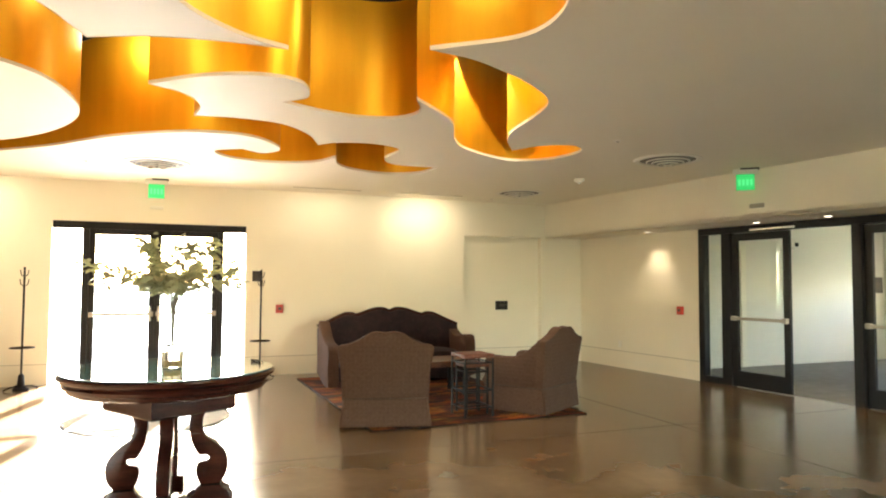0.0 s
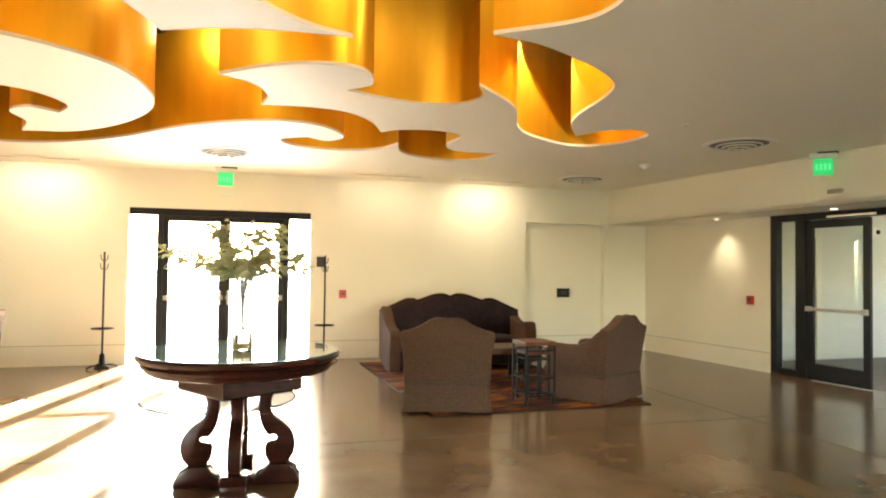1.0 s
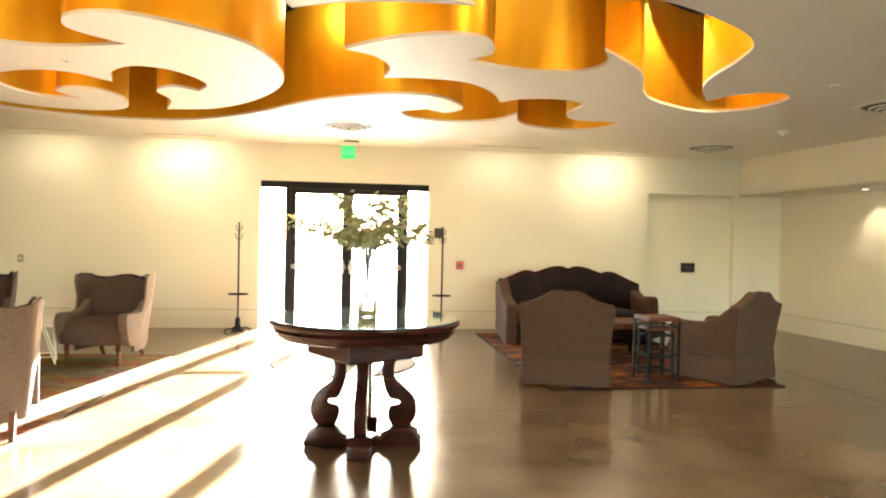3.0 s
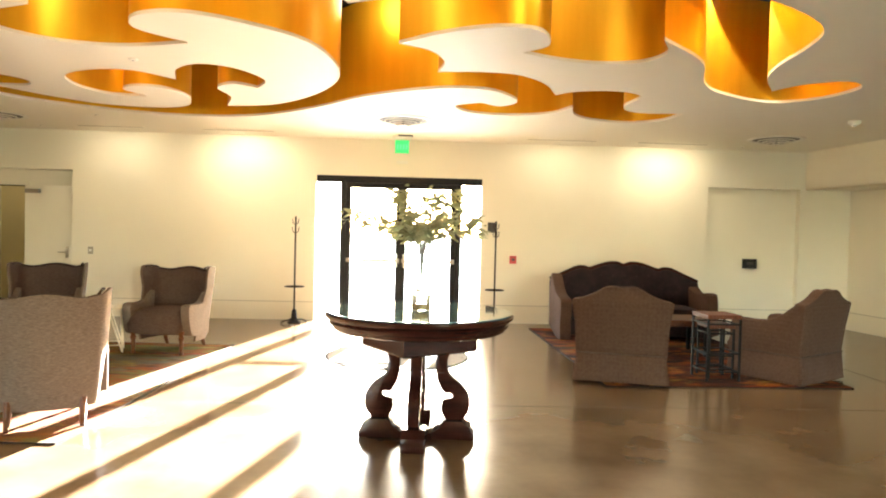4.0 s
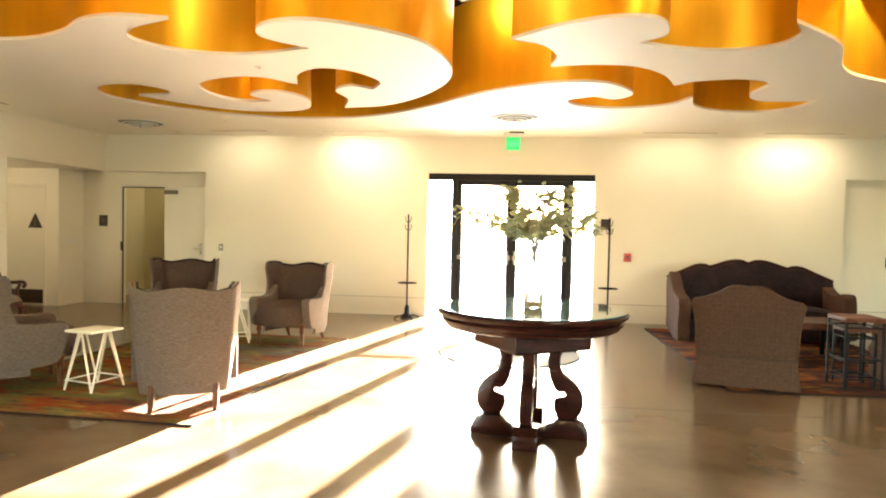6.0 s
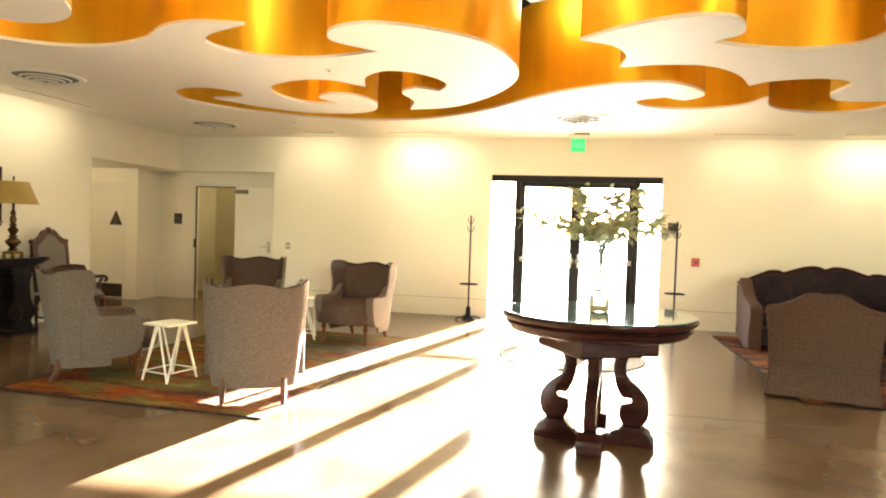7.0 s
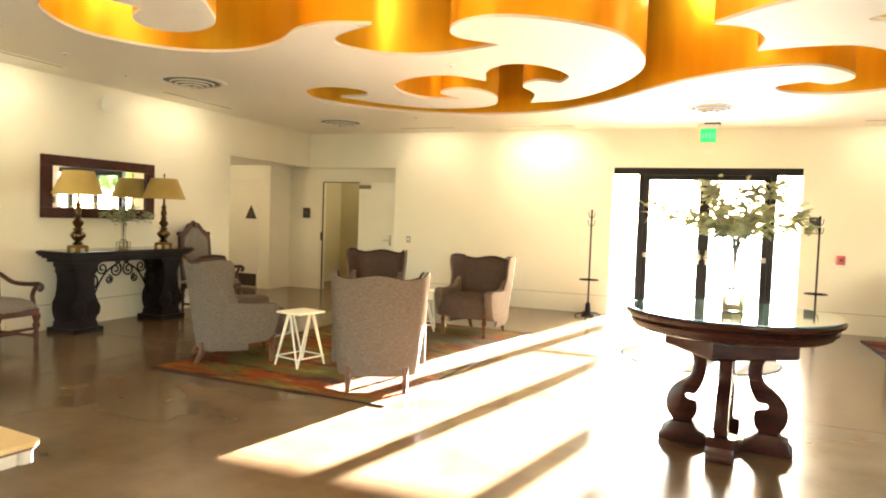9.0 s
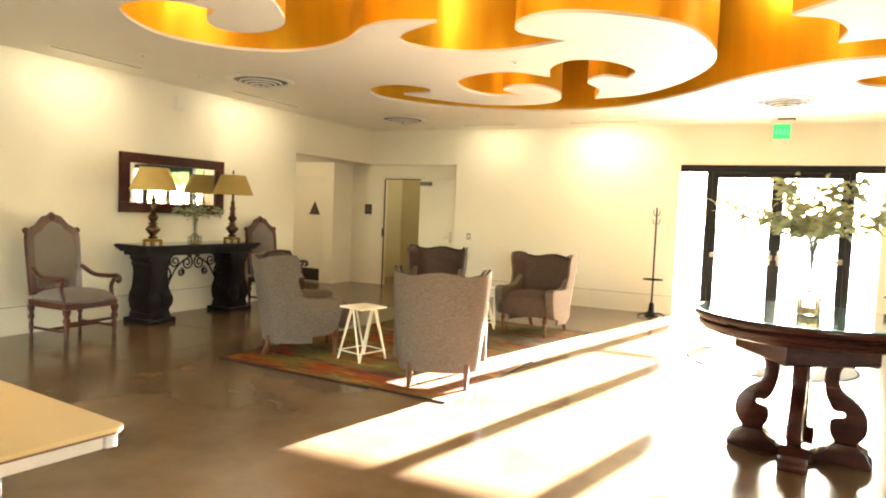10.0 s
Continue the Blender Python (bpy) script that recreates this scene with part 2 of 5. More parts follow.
# base panels along the walls
bp = bmesh.new()
for x0, x1 in ((-4.24, DX0), (DX1, 6.26)):
    n = max(1, round((x1 - x0) / 1.25))
    for i in range(n):
        a, b = x0 + (x1 - x0) * i / n, x0 + (x1 - x0) * (i + 1) / n
        add_box(bp, a + 0.003, b - 0.003, YB - 0.012, YB + 0.01, 0.0, 0.295)
n = 2
for i in range(n):
    add_box(bp, 6.27 + i * 0.79 + 0.003, 6.27 + (i + 1) * 0.79 - 0.003, YB + 0.098, YB + 0.12, 0, 0.295)
for i in range(9):
    add_box(bp, XL - 0.01, XL + 0.012, 8.85 - (i + 1) * 1.25 + 0.003, 8.85 - i * 1.25 - 0.003, 0, 0.295)
for i in range(2):
    add_box(bp, 0.788, 0.81, -(i + 1) * 1.495 + 0.003, -i * 1.495 - 0.003, 0, 0.295, RW)
setting(finish(bp, "baseboard", M_PANEL), "tall cream base panels along the walls")

# shadow line over the base panels, put in as a thin strip of darker colour
rv = bmesh.new()
for x0, x1, y in ((-4.24, DX0, YB), (DX1, 6.26, YB), (6.27, 7.85, YB + 0.11)):
    add_box(rv, x0, x1, y - 0.006, y + 0.004, 0.295, 0.303)
add_box(rv, XL - 0.004, XL + 0.006, -2.4, 8.85, 0.295, 0.303)
add_box(rv, 0.794, 0.804, -2.99, -0.002, 0.295, 0.303, RW)
setting(finish(rv, "panel_reveal", mat("shadow_line_paint", (0.36, 0.31, 0.23), 0.8)), "thin strip painted darker as the shadow line above the base panels")

# left wall, with the restroom recess near its far end
lw = bmesh.new()
add_box(lw, XL - 0.25, XL, -5.2, 8.85, 0, 3.40)
add_box(lw, XL - 0.25, XL, 8.85, YB, NZ, 3.40)
setting(finish(lw, "wall_west", M_WALL), "cream plastered side wall with a tall recess")
rc = bmesh.new()
add_box(rc, -6.90, -6.66, 10.74, YB + 0.30, 0, NZ)
add_box(rc, -8.40, -7.74, 10.74, 10.95, 0, NZ)
add_box(rc, -7.74, -6.90, 10.74, 10.95, 2.10, NZ)
add_box(rc, -7.74, -6.90, 10.90, 10.95, 0, 2.10)
add_box(rc, -8.60, -8.40, 8.60, 10.95, 0, NZ)
add_box(rc, -8.40, XL - 0.25, 8.60, 8.85, 0, NZ)
add_box(rc, -8.60, XL - 0.25, 8.60, YB + 0.30, NZ, NZ + 0.05)
setting(finish(rc, "wall_recess", M_WALL), "cream recess walls by the restroom door")

# low header along the glazed side and the recessed wall below it
rh = bmesh.new()
add_box(rh, 0.0, 0.25, -17.0, 0.0, NZ, 3.40, RW)
setting(finish(rh, "wall_east", M_WALL), "cream header wall over the glazed side")
rs = bmesh.new()
add_box(rs, 0.0, 1.05, -17.0, 0.2, NZ + 0.004, NZ + 0.06, RW)
setting(finish(rs, "soffit", M_CEIL), "low cream soffit with small downlights")
rr = bmesh.new()
add_box(rr, 0.80, 1.05, -2.99, 0.2, 0, NZ, RW)
setting(finish(rr, "wall_alcove", M_WALL), "cream recessed wall beside the glazed doors")

# unseen wall behind the camera; its two openings are added to admit sky light
bk = bmesh.new()
add_box(bk, -6.4, 10.0, -5.2, -5.0, 2.6, 3.4)
add_box(bk, -6.4, 10.0, -5.2, -5.0, 0, 0.2)
for a, b in ((-6.4, -6.0), (-4.4, 6.0), (8.6, 10.0)):
    add_box(bk, a, b, -5.2, -5.0, 0.2, 2.6)
setting(finish(bk, "wall_south", M_WALL), "plain unseen cream wall with two openings added to let light in")

# ---- cut-out ceiling: a flowing scroll outline ----
# Each run of knots goes from one pointed tip of the scrollwork to the next.
SCROLL_EAST = [
    [(0.80, 4.49), (1.17, 4.32), (1.60, 4.24), (1.98, 4.23)],
    [(1.98, 4.23), (1.65, 4.07), (1.33, 3.71), (1.25, 3.25), (1.55, 2.75), (2.2, 2.45), (2.9, 2.55), (3.24, 2.92), (3.27, 3.44), (2.82, 3.885)],
    [(2.82, 3.885), (3.22, 3.98), (3.80, 4.32), (4.16, 4.67), (4.30, 5.10), (4.39, 5.70), (4.54, 6.14), (4.85, 6.63)],
    [(4.85, 6.63), (5.00, 6.29), (5.33, 6.12), (5.60, 6.40), (5.52, 6.95), (5.10, 7.20), (4.42, 6.83), (4.06, 6.40), (3.70, 5.64), (3.14, 5.035)],
]
SCROLL_MIDDLE = [
    [(3.14, 5.035), (3.30, 5.40), (3.20, 5.71), (2.85, 5.82), (2.45, 5.72), (2.14, 5.55)],
    [(2.14, 5.55), (2.31, 5.30), (2.18, 4.94), (1.88, 4.87), (1.50, 5.05), (1.12, 5.41)],
    [(1.12, 5.41), (1.38, 5.60), (1.51, 5.95), (1.47, 6.33)],
    [(1.47, 6.33), (1.85, 6.27), (2.24, 6.34), (2.56, 6.69), (2.77, 7.19)],
    [(2.77, 7.19), (2.95, 6.98), (3.35, 6.90), (3.68, 7.12), (3.68, 7.72), (3.95, 8.05), (4.51, 8.03)],
    [(4.51, 8.03), (4.42, 8.56), (4.05, 8.81), (3.55, 8.66), (3.25, 8.32), (3.11, 7.83)],
    [(3.11, 7.83), (2.93, 8.30), (2.45, 8.53), (1.95, 8.40), (1.74, 8.00), (2.02, 7.75)],
]
SCROLL_NORTH = [
    [(2.02, 7.75), (2.27, 7.93), (2.42, 7.60), (2.11, 7.10), (1.72, 7.00), (1.30, 7.15), (0.70, 7.62), (-0.06, 8.53), (-0.90, 9.20), (-1.73, 9.37),
     (-2.50, 9.20), (-3.22, 8.72), (-3.66, 8.16), (-3.80, 7.65), (-3.55, 7.14), (-3.10, 7.03), (-2.85, 7.32), (-3.00, 7.63), (-3.38, 7.67)],
    [(-3.38, 7.67), (-3.02, 8.26), (-2.60, 8.66), (-2.02, 8.78), (-1.58, 8.58), (-1.38, 8.02), (-1.48, 7.55), (-1.76, 7.46), (-1.98, 7.66), (-1.86, 8.02)],
    [(-1.86, 8.02), (-2.25, 7.99), (-2.43, 7.58), (-2.31, 7.05), (-1.92, 6.74), (-1.50, 6.70), (-1.20, 7.06)],
    [(-1.20, 7.06), (-1.04, 6.60), (-0.75, 6.34), (-0.44, 6.48), (-0.27, 6.95), (-0.43, 7.35)],
    [(-0.43, 7.35), (-0.65, 7.17), (-0.88, 7.42), (-0.86, 7.90), (-1.06, 8.49)],
]
SCROLL_WEST = [
    [(-1.06, 8.49), (-0.48, 8.32), (0.05, 7.75), (0.43, 7.00), (0.54, 6.30), (0.40, 5.50), (0.0, 5.04), (-0.42, 4.83), (-0.78, 4.95), (-0.89, 5.26), (-0.61, 5.62)],
    [(-0.61, 5.62), (-1.00, 5.76), (-1.40, 5.81), (-1.80, 5.66), (-2.02, 5.30), (-1.86, 5.00), (-1.42, 4.77)],
    [(-1.42, 4.77), (-1.78, 4.67), (-2.12, 4.76), (-2.50, 5.06), (-2.96, 5.24), (-3.40, 5.22), (-3.80, 4.96), (-4.04, 4.45), (-3.95, 4.02), (-3.68, 3.63),
     (-3.36, 3.54), (-3.08, 3.65), (-2.95, 3.93)],
    [(-2.95, 3.93), (-3.22, 4.10), (-3.33, 4.34), (-3.22, 4.53), (-2.95, 4.56), (-2.65, 4.40), (-2.42, 4.05), (-2.10, 3.50), (-1.40, 3.05), (-0.45, 2.95),
     (0.25, 3.35), (0.62, 4.00), (0.80, 4.49)],
]
loop = []
for run in SCROLL_EAST + SCROLL_MIDDLE + SCROLL_NORTH + SCROLL_WEST:
    loop += [Vector((x, y)) for x, y in [tuple(q) for q in spline(run, step=7)][:-1]]


def ring_strip(bm, pts, z0, z1):
    lo = [bm.verts.new((p.x, p.y, z0)) for p in pts]
    hi = [bm.verts.new((p.x, p.y, z1)) for p in pts]
    for i in range(len(pts)):
        j = (i + 1) % len(pts)
        bm.faces.new((lo[i], lo[j], hi[j], hi[i]))


cb = bmesh.new()
outer = [(-7.2, -5.1), (10.2, -5.1), (10.2, 11.3), (-7.2, 11.3)]
rings = [[cb.verts.new((x, y, CZ)) for x, y in outer], [cb.verts.new((p.x, p.y, CZ)) for p in loop]]
edges = [cb.edges.new((r[i], r[(i + 1) % len(r)])) for r in rings for i in range(len(r))]
bmesh.ops.triangle_fill(cb, use_beauty=True, use_dissolve=False, edges=edges)
setting(finish(cb, "ceiling", M_CEIL), "cream plaster ceiling with a scroll-shaped cut-out")
lip = bmesh.new()
ring_strip(lip, loop, CZ - 0.003, CZ + 0.024)
setting(finish(lip, "ceiling_trim", M_LIP), "thin off-white bead round the ceiling cut-out")
gb = bmesh.new()
ring_strip(gb, loop, CZ + 0.024, 4.10)
gold = setting(finish(gb, "gold_cove", M_GOLD, smooth=True), "tall gold laminate band lining the ceiling cut-out")
pl = bmesh.new()
add_box(pl, -7.0, 10.0, -5.0, 11.2, 4.25, 4.35)
for a, b, c, d in ((-7.1, -7.0, -5.0, 11.2), (10.0, 10.1, -5.0, 11.2), (-7.0, 10.0, 11.2, 11.3), (-7.0, 10.0, -5.1, -5.0)):
    add_box(pl, a, b, c, d, 3.42, 4.3)
setting(finish(pl, "ceiling_plenum", M_BLACK), "black void above the cut-out ceiling")

# outdoors
gr = box(-240, 240, -240, 240, -0.42, -0.31)
setting(finish(gr, "ground", M_LAWN), "sunlit lawn all round the building")
setting(finish(box(-12, 30, YB + 0.30, 24.0, -0.32, -0.02), "pavement", M_PAVING), "pale concrete paving outside the entrance")

# ---- entrance storefront ----
FY0, FY1 = YB + 0.02, YB + 0.13


def glazed_leaf(parent, w, h, stile, top, bottom, m, name="door_leaf"):
    """One glass leaf in its own frame: x from 0 to w, y is its thickness."""
    fr = bmesh.new()
    add_box(fr, 0, stile, -0.022, 0.022, 0.012, h)
    add_box(fr, w - stile, w, -0.022, 0.022, 0.012, h)
    add_box(fr, stile, w - stile, -0.022, 0.022, h - top, h)
    add_box(fr, stile, w - stile, -0.022, 0.022, 0.012, bottom)
    leaf = part(name, fr, M_BRONZE, parent)
    leaf.matrix_basis = m
    pane = part("pane", box(stile - 0.005, w - stile + 0.005, -0.004, 0.004, bottom - 0.005, h - top + 0.005), M_GLASS, leaf, "clear glass pane")
    pane.visible_shadow = False
    bar = bmesh.new()
    add_box(bar, stile * 0.5, w - stile * 0.4, -0.085, -0.045, 0.985, 1.03)
    add_box(bar, stile * 0.2, stile * 0.9, -0.09, -0.02, 0.975, 1.04)
    add_box(bar, w - stile * 0.9, w - stile * 0.2, -0.09, -0.02, 0.97, 1.045)
    part("push_bar", bar, M_BAR, leaf, "beige metal push bar", bevel=0.006)
    return leaf


def pane_box(parent, x0, x1, y, z0, z1):
    g = part("pane", box(x0, x1, y - 0.004, y + 0.004, z0, z1), M_GLASS, parent, "clear glass pane")
    g.visible_shadow = False
    return g


door1 = setting(thing("door_1", Matrix(), "", ""), "dark bronze double glass entrance door with sidelights")
fr = bmesh.new()
add_box(fr, DX0, DX1, FY0, FY1, 2.29, DZ)
add_box(fr, 0.165, 1.995, FY0 + 0.03, FY1 - 0.01, 2.27, 2.29)
add_box(fr, 0.075, 0.165, FY0, FY1, 0, 2.29)
add_box(fr, 1.995, 2.085, FY0, FY1, 0, 2.29)
part("door_frame", fr, M_BRONZE, door1, bevel=0.004)
part("threshold", box(DX0, DX1, FY0, FY1 + 0.05, 0, 0.012), M_STEEL, door1, "steel threshold")
pane_box(door1, DX0, 0.075, YB + 0.075, 0.012, 2.29)
pane_box(door1, 2.085, DX1, YB + 0.075, 0.012, 2.29)
lf = glazed_leaf(door1, 0.913, 2.289, 0.085, 0.085, 0.16, pose(0.166, YB + 0.07, 0))
rf = glazed_leaf(door1, 0.913, 2.289, 0.085, 0.085, 0.16, pose(1.081, YB + 0.07, 0))
part("astragal", box(1.065, 1.095, YB + 0.095, YB + 0.105, 0.012, 2.285), M_BRONZE, door1)
for leaf, x in ((lf, 0.845), (rf, 0.060)):
    part("pull_handle", box(x - 0.02, x + 0.02, -0.10, -0.02, 0.90, 1.12), M_STEEL, leaf, "steel lock plate", bevel=0.006)

# ---- glazed side with its doors ----
door2 = setting(thing("door_2", RW @ pose(0.86, -0.07, 0, 0, 0, -90), "", ""), "dark bronze glazed doors to the vestibule")
# here x runs along the wall towards the camera, -y into the room
fr = bmesh.new()
add_box(fr, 2.92, 12.0, -0.06, 0.06, 2.27, NZ)
for a, b in ((2.92, 3.03), (3.36, 3.52), (5.36, 5.48), (6.55, 6.67), (8.0, 8.1), (9.5, 9.6), (11.0, 11.1)):
    add_box(fr, a, b, -0.06, 0.06, 0, 2.27)
for a, b in ((3.03, 3.36), (6.67, 8.0), (8.1, 9.5), (9.6, 11.0)):
    add_box(fr, a, b, -0.05, 0.05, 0, 0.10)
part("door_frame", fr, M_BRONZE, door2, bevel=0.004)
for a, b in ((3.03, 3.36), (6.67, 8.0), (8.1, 9.5), (9.6, 11.0)):
    pane_box(door2, a, b, 0.0, 0.10, 2.27)
glazed_leaf(door2, 0.95, 2.26, 0.10, 0.11, 0.24, pose(3.53, -0.01, 0))
glazed_leaf(door2, 1.05, 2.26, 0.10, 0.11, 0.24, pose(5.49, 0.01, 0))
part("closer_arm", box(3.9, 4.6, -0.10, -0.07, 2.28, 2.31), M_STEEL, door2, "steel door closer arm", bevel=0.004)
rest = bmesh.new()
add_box(rest, 0.80, 1.05, -17.0, -12.0, 0, NZ, RW)
setting(finish(rest, "wall_alcove", M_WALL), "cream wall at the end of the glazing")

# vestibule beyond
M_VEST = mat("white_vestibule_wall", (0.70, 0.655, 0.57), 0.7, var=0.02, scale=1.0, fine=120, bump=0.03)
setting(finish(box(9.0, 15.0, 9.35, 9.6, 0, 3.4), "wall_vestibule", M_VEST), "white painted vestibule wall")
vs = bmesh.new()
add_box(vs, 14.8, 15.0, -5.2, 9.6, 0, 1.15)
add_box(vs, 14.8, 15.0, -5.2, 9.6, 1.85, 3.4)
for y in (-5.2, -1.8, 1.6, 5.0):
    add_box(vs, 14.8, 15.0, y, y + 2.3, 1.15, 1.85)
add_box(vs, 14.8, 15.0, 8.4, 9.6, 1.15, 1.85)
add_box(vs, 9.6, 15.0, -5.2, -5.0, 0, 3.4)
setting(finish(vs, "wall_vestibule_east", M_VEST), "white vestibule wall with windows")
setting(finish(box(9.0, 15.0, -5.2, 9.6, 3.0, 3.1), "ceiling_vestibule", M_VEST), "white vestibule ceiling")
cp = bmesh.new()
add_box(cp, 0.92, 7.5, -16.5, 2.0, 0.0, 0.006, RW)
setting(finish(cp, "carpet_vestibule", M_CARPET), "grey carpet on the vestibule floor")

vd = bmesh.new()
add_box(vd, 10.95, 11.07, 9.31, 9.352, 0.006, 2.12)
add_box(vd, 9.95, 11.07, 9.312, 9.352, 2.12, 2.22)
setting(finish(vd, "trim_vestibule", M_DOORWHITE, bevel=0.004), "pale door trim on the vestibule wall")

# corridor beyond the open back door
cr = bmesh.new()
add_box(cr, -6.75, -6.60, YB + 0.30, 14.0, 0, 2.7)
add_box(cr, -4.55, -4.40, YB + 0.30, 14.0, 0, 2.7)
add_box(cr, -6.75, -4.40, 13.3, 13.45, 0, 2.7)
add_box(cr, -6.75, -4.40, YB + 0.30, 14.0, 2.6, 2.7)
setting(finish(cr, "wall_corridor", mat("olive_cream_corridor_paint", (0.58, 0.52, 0.33), 0.7, var=0.03, scale=1.4, fine=200, bump=0.04)), "cream corridor walls behind the open door")

# added fill points without fixtures, to brighten the corridor and the recess
lamp("corridor_fill", "POINT", pose(-5.3, 12.9, 2.4), 0.34, WARM, soft=0.1)
lamp("recess_fill", "POINT", pose(-7.3, 9.6, 2.28), 0.28, WARM, soft=0.08)

# back door, standing open against the niche
door3 = setting(thing("door_3", Matrix(), "", ""), "cream door standing open against the wall")
jf = bmesh.new()
for a, b in ((-5.94, -5.89), (-5.07, -5.02)):
    add_box(jf, a, b, YB + 0.20, YB + 0.31, 0, 2.11)
add_box(jf, -5.94, -5.02, YB + 0.20, YB + 0.31, 2.11, 2.16)
part("door_frame", jf, M_DOORWHITE, door3, bevel=0.003)
# dark lines along the top and left edges of the frame
part("frame_edge_line", box(-5.89, -5.07, YB + 0.192, YB + 0.23, 2.090, 2.108), M_DARKEDGE, door3)
part("frame_edge_line", box(-5.895, -5.885, YB + 0.192, YB + 0.23, 0.0, 2.088), M_DARKEDGE, door3)
part("strike_plate", box(-5.925, -5.895, YB + 0.188, YB + 0.199, 0.96, 1.12), M_DARKEDGE, door3, "dark metal strike plate")
leaf = part("door_leaf", box(0, 0.80, -0.045, 0.0, 0.01, 2.10), M_DOORWHITE, door3, bevel=0.003)
leaf.matrix_basis = pose(-5.05, YB + 0.17, 0, 0, 0, -6)
hd = bmesh.new()
add_box(hd, 0.70, 0.745, -0.055, -0.045, 0.93, 1.12)
tube([(0.722, -0.05, 1.03), (0.722, -0.10, 1.03), (0.60, -0.10, 1.03)], 0.010, 8, hd)
part("door_handle", hd, M_STEEL, leaf, "brushed steel lever handle")
part("door_closer", box(0.03, 0.27, -0.105, -0.045, 1.98, 2.05), M_CLOSER, leaf, "steel door closer", bevel=0.006)
part("edge_strip", box(0.80, 0.806, -0.044, -0.002, 0.01, 2.10), M_WHITE, leaf)

# restroom door in the recess
door4 = setting(thing("door_4", Matrix(), "", ""), "cream restroom door with a dark kick plate")
part("door_leaf", box(-7.70, -6.945, 10.775, 10.82, 0.01, 2.06), M_DOORWHITE, door4, bevel=0.003)
jf = bmesh.new()
add_box(jf, -6.945, -6.898, 10.73, 10.83, 0, 2.10)
add_box(jf, -7.742, -7.70, 10.73, 10.83, 0, 2.10)
add_box(jf, -7.70, -6.945, 10.73, 10.83, 2.06, 2.10)
part("door_frame", jf, M_DOORWHITE, door4, bevel=0.003)
part("kick_plate", box(-7.68, -6.965, 10.768, 10.775, 0.03, 0.27), mat("dark_bronze_plate", (0.06, 0.045, 0.03), 0.4, metal=0.6), door4, "dark bronze kick plate")

# ---- materials of the furniture ----
M_MAHOG = mat("dark_mahogany", (0.026, 0.008, 0.006), 0.24, var=0.2, scale=3, fine=30, bump=0.03, stretch=(1, 1, 6), second=(0.048, 0.014, 0.009), spec=0.35)
M_BLACKWOOD = mat("black_brown_wood", (0.009, 0.006, 0.006), 0.45, var=0.3, scale=5, fine=50, bump=0.06, second=(0.016, 0.010, 0.010), spec=0.09)
M_WALNUT = mat("carved_walnut", (0.036, 0.008, 0.003), 0.36, var=0.3, scale=6, fine=60, bump=0.08, second=(0.080, 0.019, 0.007), spec=0.3)
M_LEGWOOD = mat("honey_brown_wood", (0.075, 0.025, 0.009), 0.4, var=0.3, scale=8, fine=60, bump=0.06, second=(0.150, 0.054, 0.020), spec=0.2)
M_TWEED = mat("grey_brown_tweed", (0.126, 0.093, 0.070), 0.95, var=0.16, scale=70, fine=300, bump=0.3, stretch=(0.5, 0.5, 2.4), spec=0.08, second=(0.185, 0.140, 0.108))
M_TWEED_DARK = mat("brown_tweed", (0.076, 0.047, 0.036), 0.95, var=0.16, scale=60, fine=300, bump=0.3, stretch=(0.5, 0.5, 2.0), spec=0.08, second=(0.100, 0.068, 0.052))
M_CHECK = mat("taupe_woven_check", (0.088, 0.047, 0.031), 0.95, var=0.10, scale=40, fine=300, bump=0.15, spec=0.12, second=(0.104, 0.061, 0.043))
M_VELVET = mat("dark_plum_velvet", (0.018, 0.009, 0.010), 0.75, var=0.35, scale=9, fine=120, bump=0.25, spec=0.2, second=(0.031, 0.016, 0.017))
M_PIPING = mat("pale_piping", (0.10, 0.076, 0.056), 0.9, var=0.1, fine=200)
M_IRON = mat("black_iron", (0.010, 0.007, 0.006), 0.6, metal=0.0, var=0.2, fine=100, bump=0.1, spec=0.12)
M_BRASS = mat("aged_brass", (0.30, 0.17, 0.05), 0.3, metal=1.0, var=0.3, scale=12, fine=90, bump=0.06)
M_DKBRASS = mat("dark_bronze_turning", (0.09, 0.05, 0.02), 0.28, metal=0.9, var=0.35, scale=10, fine=90)
M_SHADE = mat("mustard_linen_shade", (0.42, 0.29, 0.085), 0.9, var=0.08, scale=6, fine=220, bump=0.2)
M_CREAMMETAL = mat("cream_painted_metal", (0.72, 0.66, 0.50), 0.4, var=0.06, fine=90)
M_OAK = mat("red_brown_timber", (0.085, 0.028, 0.014), 0.5, var=0.3, scale=3, fine=40, stretch=(8, 1, 1), second=(0.15, 0.045, 0.020), spec=0.15)
M_RED = mat("red_plastic", (0.50, 0.035, 0.02), 0.35, var=0.05)
M_DARKPLATE = mat("dark_brown_plate", (0.035, 0.025, 0.02), 0.45, var=0.1)
M_STEM = mat("brown_stem", (0.12, 0.085, 0.045), 0.8, var=0.3, fine=60)
M_TEAL = mat("teal_glazed_top", (0.12, 0.42, 0.58), 0.05, var=0.25, scale=2.2, fine=26, bump=0.0, spread=0.02, second=(0.26, 0.58, 0.70), spec=0.9)
tb = M_TEAL.node_tree.nodes["Principled BSDF"]
tb.inputs["Coat Weight"].default_value, tb.inputs["Coat Roughness"].default_value, tb.inputs["Coat IOR"].default_value = 1.0, 0.03, 1.7
M_LAMINATE = mat("butter_laminate", (0.62, 0.44, 0.20), 0.38, var=0.03, scale=2, fine=180, bump=0.02)
M_VASE = bpy.data.materials.new("clear_vase_glass")
M_VASE.use_nodes = True
